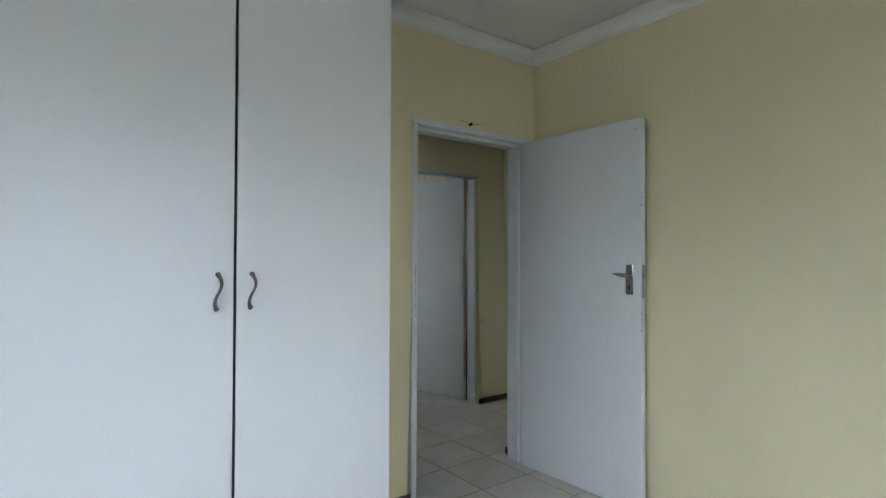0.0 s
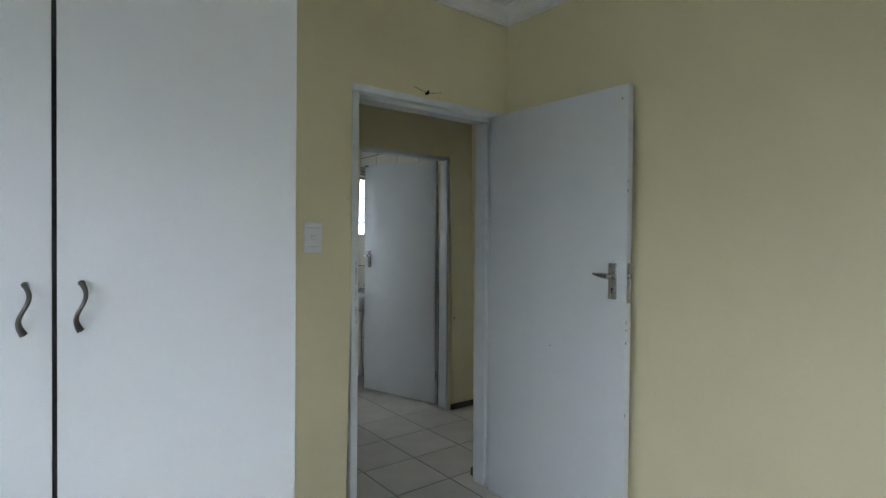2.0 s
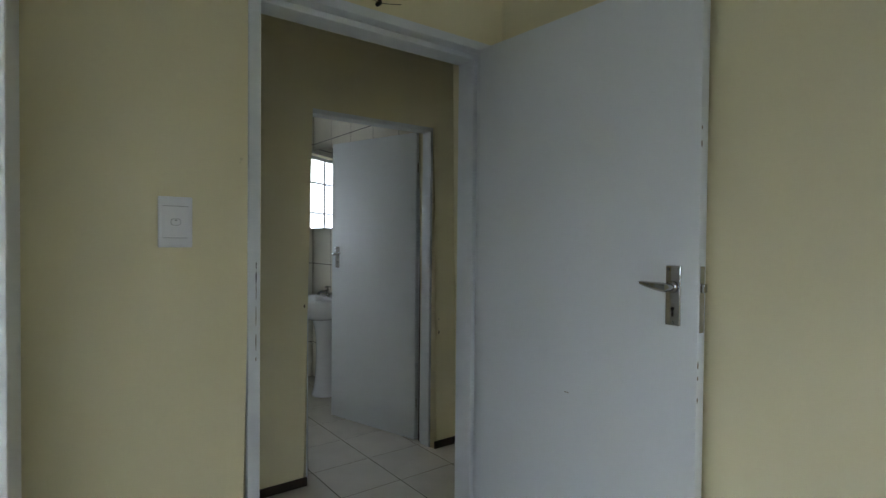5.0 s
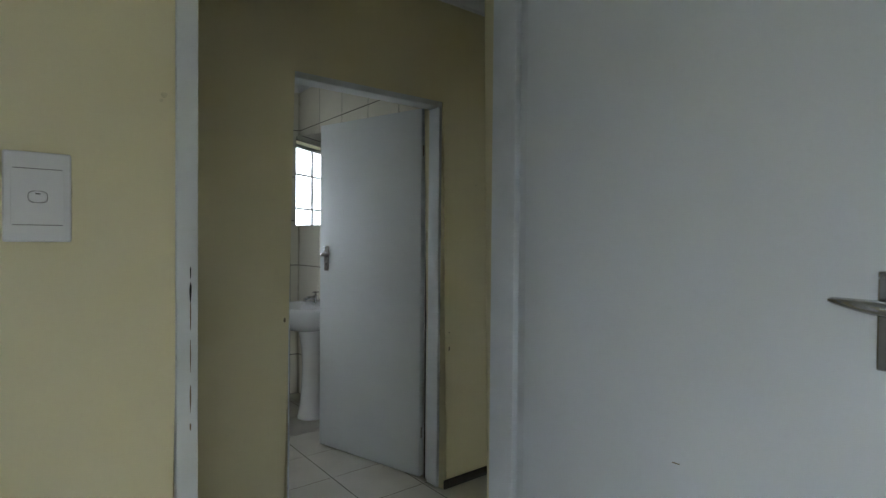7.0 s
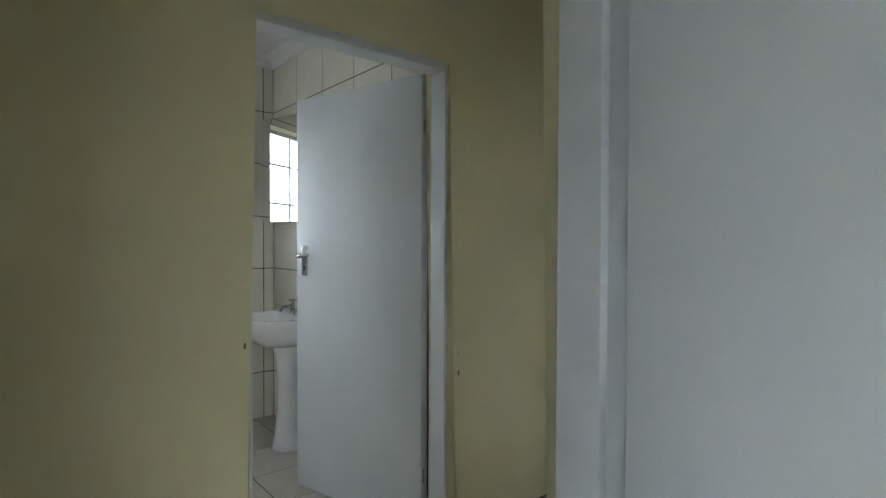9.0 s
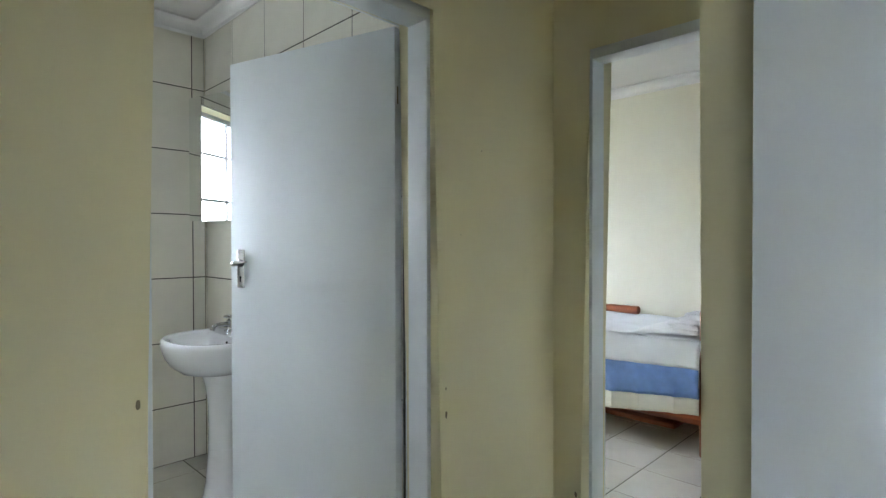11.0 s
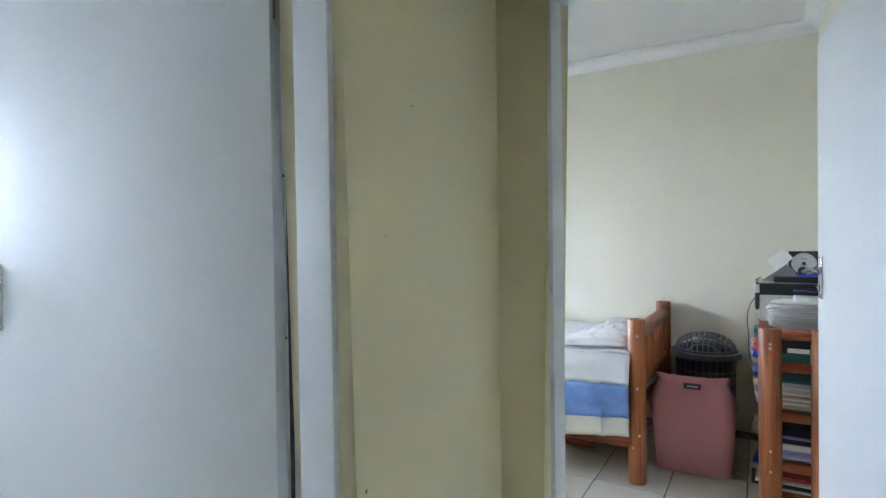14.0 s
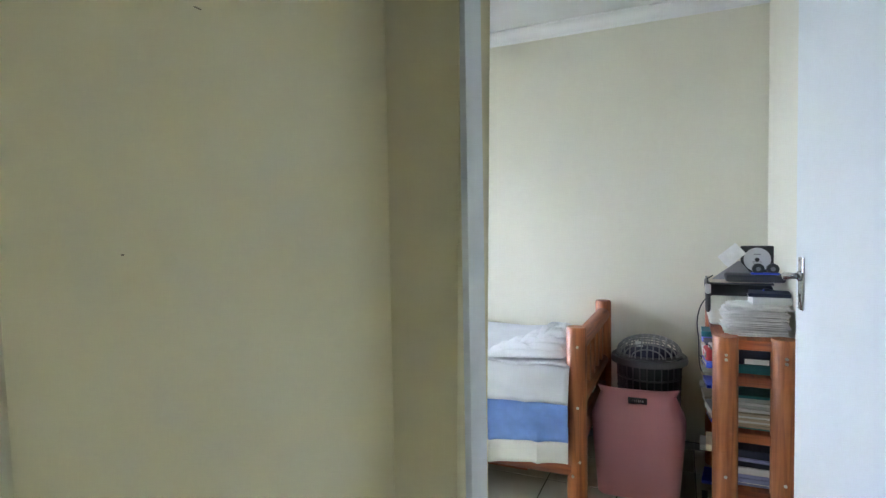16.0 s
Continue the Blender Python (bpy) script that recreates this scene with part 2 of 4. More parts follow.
window_wall("wall_bedroom_window", XA, XR + 0.18, YA - 0.2, YA, -2.75, -1.35, 0.72, 2.06, along_x, M_WALL, "cream plaster wall with a window")
plain_wall("wall_hall_end", XH - 0.15, XH, YD0, YH1)
plain_wall("wall_bathroom_left", XB0 - 0.15, XB0 - 0.012, YH1 - 0.012, YB + 0.2)
plain_wall("wall_bathroom_basin", XB + 0.012, XE0, YH1 - 0.012, YB + 0.2)
WX0, WX1, WZ0, WZ1 = -0.90, 0.375, 1.267, 2.187
window_wall("wall_bathroom_window", XB0 - 0.012, XB + 0.012, YB + 0.012, YB + 0.2, WX0, WX1, WZ0, WZ1, along_x, M_WALL, "cream plaster wall with the bathroom window")
plain_wall("wall_bedroom_far", XF, XF + 0.18, YD0, YW + 0.2, "cream painted plaster wall, paled for its whiter light", M_WALL_PALED)
plain_wall("wall_bedroom_side", XE1, XF, YD0, YR, "cream painted plaster wall, paled for its whiter light", M_WALL_PALED)
window_wall("wall_bedroom_bright", XE1, XF, YW, YW + 0.2, 1.75, 3.75, 0.75, 2.10, along_x, M_WALL_PALED, "cream plaster wall with a window, paled for its whiter light")

for nm, x0, x1, y0, y1 in (("ceiling_bedroom", XA, XR, YA, YD0), ("ceiling_hall", XH, XE0, YD1, YH0), ("ceiling_bathroom", XB0 - 0.012, XB + 0.012, YH1 - 0.012, YB + 0.012), ("ceiling_bedroom_two", XE1, XF, YR, YW)):
    setting(nm, box(bmesh.new(), x0 - 0.05, x1 + 0.05, y0 - 0.05, y1 + 0.05, CEIL, CEIL + 0.06), M_CEIL, "flat white painted ceiling board", "ceiling")
setting("roof_slab", box(bmesh.new(), XH - 0.3, XF + 0.4, YA - 0.4, YW + 0.4, CEIL + 0.07, CEIL + 0.2), M_CEIL, "plain slab that closes the house above", "roof")


def cornice(name, x0, x1, y0, y1):
    """A coved cornice round a room: mitred loop with a hollow profile."""
    prof = [(0.0, -CORN), (0.006, -CORN), (0.010, -CORN + 0.008)]
    for k in range(7):
        t = k / 6 * math.pi / 2
        prof.append((0.075 - 0.060 * math.cos(t), -0.012 - 0.052 * (1 - math.sin(t))))
    prof += [(0.080, -0.010), (0.080, 0.0)]
    bm = bmesh.new()
    rings = [[bm.verts.new(c) for c in ((x0 + d, y0 + d, CEIL + h), (x1 - d, y0 + d, CEIL + h), (x1 - d, y1 - d, CEIL + h), (x0 + d, y1 - d, CEIL + h))] for d, h in prof]
    for r, s in zip(rings, rings[1:]):
        for k in range(4):
            bm.faces.new((r[k], r[(k + 1) % 4], s[(k + 1) % 4], s[k]))
    return setting(name, bm, M_CORN, "white coved plaster cornice", "cornice", True)


cornice("cornice_bedroom", XA, XR, YA, YD0)
cornice("cornice_hall", XH, XE0, YD1, YH0)
cornice("cornice_bathroom", XB0, XB, YH1, YB)
cornice("cornice_bedroom_two", XE1, XF, YR, YW)

SK = 0.012


def skirting(name, *runs):
    bm = bmesh.new()
    for x0, x1, y0, y1 in runs:
        box(bm, x0, x1, y0, y1, 0.0, 0.048, 0.004)
    return setting(name, bm, M_SKIRT, "narrow dark stained wooden skirting", "baseboard", True)


skirting("baseboard_hall", (XH, HA - 0.002, YH0 - SK, YH0), (HB + 0.002, XE0, YH0 - SK, YH0), (XE0 - SK, XE0, EB + 0.005, YH0 - SK),
         (XE0 - SK, XE0, YD1, EA - 0.005), (XH, DA - 0.005, YD1, YD1 + SK), (DB + 0.002, XE0 - SK, YD1, YD1 + SK), (DB - 0.010, DB + 0.004, 0.142, YD1 - 0.02))
skirting("baseboard_bedroom", (XR - SK, XR, YA, YD0), (-1.33, DA - 0.004, -SK, 0))
skirting("baseboard_bedroom_two", (XF - SK, XF, YR, YW), (XE1, XF - SK, YR, YR + SK))


# ---------------- steel door frames ----------------
def door_frame(name, m, w, label, lip=0.018):
    """m maps (u across the doorway from the hinge, v into the wall, z up); the leaf closes into the rebate at v = 0."""
    fr = tagged(new(name), label, "door frame", "steel door frames", "structure")
    for nm, u0, sign, stop in (("jamb", 0.0, 1, 0.018), ("jamb", w, -1, lip)):
        bm = bmesh.new()
        for a, b, v0, v1 in ((-0.035, 0.0, -0.006, 0.046), (-0.035, stop, 0.046, 0.138)):
            box(bm, *sorted((u0 + sign * a, u0 + sign * b)), v0, v1, 0, 2.04, 0.004, 2, m)
        part(nm, bm, M_FRAME, fr)
    bm = bmesh.new()
    box(bm, -0.035, w + 0.035, -0.006, 0.046, 2.04, 2.072, 0.004, 2, m)
    box(bm, -0.035, w + 0.035, 0.046, 0.138, 2.022, 2.072, 0.004, 2, m)
    part("head", bm, M_FRAME, fr)
    bm = box(bmesh.new(), w - 0.002, w + 0.001, 0.008, 0.034, 1.125, 1.27, 0.0005, 1, m)
    sp = part("strike_plate", bm, M_CHROME, fr, "steel strike plate")
    part("latch_slot", box(bmesh.new(), w - 0.0035, w - 0.0015, 0.014, 0.026, 1.145, 1.24, 0, 1, m), M_BLACK, sp)
    return fr


def basis(o, u, v):
    return Matrix(((u[0], v[0], 0, o[0]), (u[1], v[1], 0, o[1]), (0, 0, 1, 0), (0, 0, 0, 1)))


door_frame("door_frame_bedroom", basis((0.050, 0.0), (-1, 0), (0, 1)), 0.836, "white painted pressed steel door frame with chipped enamel", 0.005)
door_frame("door_frame_bathroom", basis((0.716, YH1), (-1, 0), (0, -1)), 0.848, "white painted pressed steel bathroom door frame")
door_frame("door_frame_bedroom_two", basis((XE1, 0.264), (0, 1), (-1, 0)), 0.808, "white painted pressed steel frame of the second bedroom")


# ---------------- door leaves ----------------
def lever_set(door, side, x):
    """Lock furniture on one face: plate with screws and keyhole, lever on a rose. side: -1 for the face y = 0, +1 for the other."""
    y = 0.0 if side < 0 else 0.04
    bm = box(bmesh.new(), x - 0.0205, x + 0.0205, min(y, y + side * 0.007), max(y, y + side * 0.007), 1.113, 1.270, 0.0034, 4)
    pl = part("handle_plate", bm, M_CHROME, door, "scratched chrome lever plate")
    for sx, sz in ((-0.012, 1.260), (0.012, 1.260), (0.0, 1.122)):
        part("screw", tube(bmesh.new(), [(x + sx, y + side * 0.006, sz), (x + sx, y + side * 0.0085, sz)], [0.004, 0.003], 10), M_CHROME, pl)
    bm = tube(bmesh.new(), [(x, y + side * 0.0070, 1.157), (x, y + side * 0.0076, 1.157)], 0.005, 12)
    box(bm, x - 0.0024, x + 0.0024, min(y + side * 0.0070, y + side * 0.0076), max(y + side * 0.0070, y + side * 0.0076), 1.137, 1.157)
    part("keyhole", bm, M_BLACK, pl)
    bm = tube(bmesh.new(), [(x, y + side * 0.006, 1.214), (x, y + side * 0.012, 1.214), (x, y + side * 0.016, 1.214)], [0.016, 0.015, 0.010], 20)
    tube(bm, [(x, y + side * 0.014, 1.214), (x, y + side * 0.034, 1.214), (x - 0.004, y + side * 0.044, 1.214), (x - 0.022, y + side * 0.047, 1.216), (x - 0.048, y + side * 0.046, 1.219), (x - 0.070, y + side * 0.043, 1.222), (x - 0.076, y + side * 0.042, 1.2225)],
         [0.009, 0.010, 0.0125, 0.0115, 0.0085, 0.0055, 0.003], 16)
    part("lever", bm, M_CHROME, pl)


def door_leaf(name, hinge, free, z, label, hand=1, lock=0.0):
    """A flush leaf 0.813 wide. Local x runs from the hinge to the free edge; the face y = 0 looks at the camera."""
    h, f = Vector(hinge), Vector(free)
    ang = math.degrees(math.atan2(f.y - h.y, f.x - h.x))
    d = thing(name, h.x, h.y, z, label, "door", "flush doors", "structure", ang)
    w = 0.813
    part("panel", box(bmesh.new(), 0, w, 0, 0.04, 0, 2.032, 0.002, 2), M_DOOR, d)
    lever_set(d, -1, w - 0.063)
    lever_set(d, 1, w - 0.063)
    lp = part("lock_plate", box(bmesh.new(), w - 0.001, w + 0.0012, 0.008, 0.032, 1.100, 1.270, 0.0005, 1), M_CHROME, d, "steel lock face plate")
    part("latch", box(bmesh.new(), w, w + 0.011, 0.013, 0.027, 1.203, 1.225, 0.002, 2), M_CHROME, lp)
    for hz in (0.2, 1.76):
        bm = tube(bmesh.new(), [(-0.003, 0.043, hz), (-0.003, 0.043, hz + 0.1)], 0.006, 10)
        box(bm, -0.0012, 0.0, 0.008, 0.04, hz, hz + 0.1)
        hg = part("hinge", bm, M_FRAME, d, "painted steel butt hinge")
        for dz in (0.0, 0.032, 0.066, 0.098):
            part("knuckle_joint", tube(bmesh.new(), [(-0.003, 0.043, hz + dz), (-0.003, 0.043, hz + dz + 0.0035)], 0.0066, 10), M_CHIP, hg)
        part("rust_streak", box(bmesh.new(), -0.0016, -0.0011, 0.012, 0.020, hz + 0.012, hz + 0.072), M_CHIP, hg)
    for o in d.children_recursive:
        if o.name.split(".")[0] in ("handle_plate", "screw", "keyhole", "lever", "lock_plate", "latch"):
            o.data.transform(Matrix.Translation((0, 0, lock)))
    if hand < 0:
        for o in d.children_recursive:
            o.data.transform(Matrix.Diagonal((1, -1, 1, 1)))
            o.data.flip_normals()
    return d



# bedroom A: seen face towards -x, thickness towards the wall
door_a = door_leaf("door_bedroom", (0.013, -0.014), (0.045, -0.836), 0.008, "white flush door standing open against the wall")
door_c = door_leaf("door_bathroom", (0.688, 1.393), (0.466, 2.157), 0.008, "white flush bathroom door standing open", -1)
door_e = door_leaf("door_bedroom_two", (1.560, 0.272), (2.37, 0.357), 0.008, "white flush door of the second bedroom, standing open", -1, -0.03)

# ---------------- bedroom A ----------------
CX, CY = -1.315, -0.585   # cupboard: right end, front


def s_handle(parent, x):
    pts, rad = [], []
    for k in range(13):
        t = k / 12
        pts.append((x + 0.010 * math.sin(t * math.tau), CY - 0.006 - 0.024 * math.sin(math.pi * min(max((t - 0.08) / 0.84, 0), 1)), 1.262 - 0.12 * t))
        rad.append(0.0085 if k in (1, 11) else 0.0095 if k in (0, 12) else 0.0055 + 0.003 * abs(t - 0.5) * 2)
    h = part("handle", tube(bmesh.new(), pts, rad, 12, True, 0.75), M_PEWTER, parent, "S-shaped dark pewter pull handle")
    for t in (0.04, 0.96):
        part("handle_foot", tube(bmesh.new(), [(x + 0.010 * math.sin(t * math.tau), CY, 1.262 - 0.12 * t), (x + 0.010 * math.sin(t * math.tau), CY - 0.008, 1.262 - 0.12 * t)], [0.008, 0.0075], 12), M_PEWTER, h)


def wardrobe(x0, x1, handle_x, end):
    w = thing("wardrobe", (x0 + x1) / 2, CY, 0, "tall white melamine built-in wardrobe unit with a pewter handle", "wardrobe", "built-in wardrobes")
    w.matrix_world = Matrix.Identity(4)
    bm = bmesh.new()
    box(bm, x0, x1, CY + 0.022, -0.002, 0.09, CEIL - 0.002)
    box(bm, x0, x1, CY + 0.06, -0.002, 0.0, 0.09)
    part("carcass", bm, M_CUP, w)
    gap = 0.005
    d = part("wardrobe_door", box(bmesh.new(), x0 + gap, x1 - (0 if end else gap), CY, CY + 0.018, 0.10, CEIL - 0.09, 0.0012, 1), M_CUP, w)
    # black strip set between the doors, painted as the shade of the gap
    part("dark_gap", box(bmesh.new(), x0 - 0.0048, x0 + 0.0048, CY + 0.004, CY + 0.021, 0.10, CEIL - 0.09), M_BLACK, w)
    s_handle(d, handle_x)


wardrobe(-1.908, CX, -1.857, True)
wardrobe(-2.62, -1.908, -1.965, False)
wardrobe(-3.345, -2.62, -2.70, False)

sw = thing("light_switch", -1.004, -0.001, 1.378, "white plastic one-lever light switch on the cream wall", "light switch")
part("cover_plate", box(bmesh.new(), -0.040, 0.040, -0.009, 0.0, -0.065, 0.065, 0.003, 3), M_SWITCH, sw)
part("insert", box(bmesh.new(), -0.031, 0.031, -0.0105, -0.008, -0.040, 0.040, 0.001, 2), M_SWITCH, sw)
# raised grey lines painted as the shade of the insert's grooves
for dz in (-0.0405, 0.0405):
    part("groove", box(bmesh.new(), -0.029, 0.029, -0.0108, -0.009, dz - 0.0006, dz + 0.0006), M_GREYPL, sw)


def pebble(hx, hz, n=28, p=3.2):
    """A rounded rectangle as (u, z) corners."""
    out = []
    for k in range(n):
        c, q = math.cos(k * math.tau / n), math.sin(k * math.tau / n)
        rr = (abs(c / hx) ** p + abs(q / hz) ** p) ** (-1 / p)
        out.append((rr * c, rr * q))
    return out


# grey rim behind the rocker stands for the shade in its gap
part("rocker_surround", plate(bmesh.new(), pebble(0.0118, 0.0088), -0.0112, -0.010, along_x), M_GREYPL, sw, "thin grey rim painted as the shade round the rocker")
part("rocker", plate(bmesh.new(), pebble(0.0108, 0.0078), -0.0135, -0.0105, along_x, 0.0012, lambda u, z: True), M_SWITCH, sw)
part("rocker_mark", box(bmesh.new(), -0.003, 0.003, -0.0138, -0.0134, 0.0035, 0.005), M_BLACK, sw)

hk = thing("wire_hook", -0.415, 0.0, 2.092, "dark screw with twisted wire ends above the door frame", "hook")
part("screw_stub", tube(bmesh.new(), [(0, 0, 0), (0, -0.018, 0.0), (0, -0.022, 0.002)], [0.007, 0.007, 0.004], 10), M_BLACK, hk)
for sgn, n in ((-1, 9), (1, 9)):
    pts = [(sgn * 0.082 * k / n, -0.014 - 0.006 * math.sin(k / n * 3), 0.001 + 0.016 * (k / n) ** 1.8) for k in range(n + 1)]
    part("wire", tube(bmesh.new(), pts, 0.0011, 6), M_BLACK, hk)
part("wire_knot", tube(bmesh.new(), [(-0.006, -0.016, 0.004), (0.0, -0.02, 0.010), (0.006, -0.016, 0.004)], 0.003, 8), M_BLACK, hk)


def chip(name, x, y, z, w, h, axis, label="small brown chip in the painted edge"):
    """A shallow broken-out fleck, ragged in outline."""
    rng = random.Random(round(abs(x * 977 + y * 331 + z * 53)))
    bm = bmesh.new()
    pts = [(w * (0.6 + 0.4 * rng.random()) * math.cos(k * math.tau / 9), h * (0.7 + 0.3 * rng.random()) * math.sin(k * math.tau / 9)) for k in range(9)]
    plate(bm, pts, -0.0012, 0.0012, along_x if axis == "y" else along_y)
    for v in bm.verts:
        v.co += Vector((x, y, z))
    return tagged(part(name, bm, M_CHIP), label, "paint chip", "paint chips")


chip("paint_chip", 0.748, YH0, 0.745, 0.006, 0.014, "y")
chip("paint_chip", 0.747, YH0, 0.829, 0.003, 0.006, "y")
chip("paint_chip", -0.153, YH0, 0.974, 0.006, 0.013, "y")
chip("paint_chip", XE0, 1.106, 0.304, 0.007, 0.014, "x")
chip("paint_chip", DB + 0.0035, YD1 - 0.0110, 1.60, 0.0035, 0.008, "x")
chip("paint_chip", DB + 0.0035, YD1 - 0.0110, 1.095, 0.0035, 0.008, "x")
chip("paint_chip", DB, YD1 - 0.036, 0.99, 0.002, 0.003, "x")
chip("paint_chip", 0.926, YH0, 1.623, 0.008, 0.0011, "y", "short dark scratch in the wall paint")
M_SMUDGE = material("wall_smudge", (0.63, 0.575, 0.37), 0.6, var=0.12, scale=60)
for x, z, w, h in ((-0.838, 1.556, 0.007, 0.006), (-0.842, 1.546, 0.004, 0.003)):
    chip("wall_smudge", x, 0.0004, z, w, h, "y", "faint brown smudge on the cream wall").data.materials[0] = M_SMUDGE
chip("paint_chip", 0.819, YH0, 1.331, 0.002, 0.001, "y", "short dark scratch in the wall paint")
mk = tagged(part("door_scratch", box(bmesh.new(), 0.402, 0.418, -0.0008, 0.0005, 0.858, 0.860), M_CHIP, None), "small dark scratch on the white door", "scratch")
mk.matrix_world = door_a.matrix_world.copy()
for k, (z, w, h) in enumerate(((1.262, 0.0011, 0.012), (1.228, 0.0019, 0.020), (1.19, 0.0010, 0.028), (1.12, 0.0008, 0.034), (1.05, 0.0011, 0.028), (1.0, 0.0013, 0.008))):
    cc = chip("enamel_chip", -0.799, -0.0068, z, w, h, "y", "patch of enamel flaked off the steel frame")
    cc.data.materials[0] = M_BLACK if k < 2 else M_CHIP

for z, h in ((1.62, 0.006), (1.58, 0.010), (1.02, 0.012), (0.985, 0.006), (0.93, 0.008), (0.62, 0.01)):
    cc = chip("enamel_chip", 0.8130, 0.004, z, 0.0025, h, "x", "patch of paint worn off the door edge")
    cc.matrix_world = door_a.matrix_world.copy()
tk = tagged(part("pin_mark", tube(bmesh.new(), [(0.785, -0.0015, 1.975), (0.785, 0.001, 1.975)], 0.004, 8), M_CHIP, None), "small dark nail hole in the white door", "nail hole")
tk.matrix_world = door_a.matrix_world.copy()

# ---------------- windows ----------------
def steel_window(name, x0, x1, y, z0, z1, bars_x, bars_z, label):
    w = tagged(new(name), label, "window", "", "structure")
    bm = bmesh.new()
    for a, b, c, d in ((x0, x0 + 0.03, z0, z1), (x1 - 0.03, x1, z0, z1), (x0 + 0.03, x1 - 0.03, z0, z0 + 0.03), (x0 + 0.03, x1 - 0.03, z1 - 0.03, z1)):
        box(bm, a, b, y - 0.015, y + 0.02, c, d, 0.003, 1)
    part("window_frame", bm, M_STEEL, w)
    for x in bars_x:
        part("glazing_bar", box(bmesh.new(), x - 0.010, x + 0.010, y - 0.010, y + 0.012, z0 + 0.03, z1 - 0.03, 0.002, 1), M_STEEL, w)
    for z in bars_z:
        part("glazing_bar", box(bmesh.new(), x0 + 0.03, x1 - 0.03, y - 0.008, y + 0.010, z - 0.009, z + 0.009, 0.002, 1), M_STEEL, w)
    xs, zs = [x0 + 0.03, *bars_x, x1 - 0.03], [z0 + 0.03, *bars_z, z1 - 0.03]
    for a, b in zip(xs, xs[1:]):
        for c, d in zip(zs, zs[1:]):
            p = part("pane", box(bmesh.new(), a, b, y + 0.002, y + 0.005, c, d), M_GLASS, w)
            p.visible_shadow = False
    part("window_sill", box(bmesh.new(), x0, x1, y - 0.11, y - 0.015, z0 - 0.0, z0 + 0.012, 0.003, 1), M_STEEL, w)
    return w


steel_window("window_bathroom", WX0, WX1, YB + 0.13, WZ0, WZ1, (-0.50, -0.07), (1.60, 1.915), "white steel window with small panes in the tiled wall")
steel_window("window_bedroom", -2.75, -1.35, YA - 0.12, 0.72, 2.06, (-2.05,), (1.5,), "white steel window of the first bedroom")
side = steel_window("window_bedroom_side", YA + 1.4, YA + 2.8, 0.08 - XA, 0.72, 2.0, (YA + 1.87, YA + 2.33), (1.5,), "wide white steel window of the first bedroom")
side.matrix_world = pose(0, 0, 0, 0, 0, 90)
steel_window("window_bedroom_two", 1.75, 3.75, YW + 0.12, 0.75, 2.10, (2.42, 3.08), (1.5,), "white steel window of the second bedroom")
setting("backdrop_sky_north", box(bmesh.new(), -220, 220, 60, 60.1, -8, 60), M_SKY, "bright overcast sky beyond the windows", "sky")
setting("backdrop_sky_south", box(bmesh.new(), -220, 220, -60.1, -60, 7.0, 60), M_SKY_SUN, "bright overcast sky beyond the windows", "sky")
setting("backdrop_sky_west", box(bmesh.new(), -220.1, -220, -59, 59, 26, 160), M_SKY_SUN, "bright overcast sky beyond the windows", "sky")
M_GROUND = material("dark_ground", (0.07, 0.075, 0.04), 0.9, var=0.2, scale=2)
setting("ground", box(bmesh.new(), -240, 240, -80, 80, -0.35, -0.3), M_GROUND, "dark grassy ground round the house", "ground")

rod = thing("curtain_rod", -0.2, YB - 0.05, 2.31, "white curtain rod above the bathroom window", "curtain rod")
part("rod", tube(bmesh.new(), [(-0.75, 0, -0.01), (0.70, 0, 0.0)], 0.011, 12), M_STEEL, rod)
for x in (-0.7, 0.66):
    part("bracket", box(bmesh.new(), x - 0.008, x + 0.008, -0.004, 0.05, -0.015, 0.02, 0.003, 1), M_STEEL, rod)

# ---------------- bathroom ----------------
BX, BY = XB - 0.012, 2.728
basin = thing("pedestal_basin", BX, BY, 0, "white ceramic pedestal wash basin with chrome taps", "basin")
basin.scale = (0.92, 1, 0.975)


def basin_ring(front, half, z, back=0.0, n=40):
    """A D-shaped ring: straight-ish along the wall, round to the front."""
    out = []
    for k in range(n):
        a = k * math.tau / n
        c, s_ = math.cos(a), math.sin(a)
        x = -front * (abs(c) ** 0.9) if c > 0 else back * abs(c) ** 0.5
        out.append((x - 0.0, half * (1 if s_ > 0 else -1) * abs(s_) ** 0.8, z))
    return out


def loft(bm, rings):
    vs = [[bm.verts.new(c) for c in r] for r in rings]
    n = len(vs[0])
    for r, s_ in zip(vs, vs[1:]):
        for k in range(n):
            bm.faces.new((r[k], r[(k + 1) % n], s_[(k + 1) % n], s_[k]))
    bm.faces.new(vs[0][::-1])
    bm.faces.new(vs[-1])
    return bm


def shifted(ring, dx):
    return [(x + dx, y, z) for x, y, z in ring]


C0 = -0.16
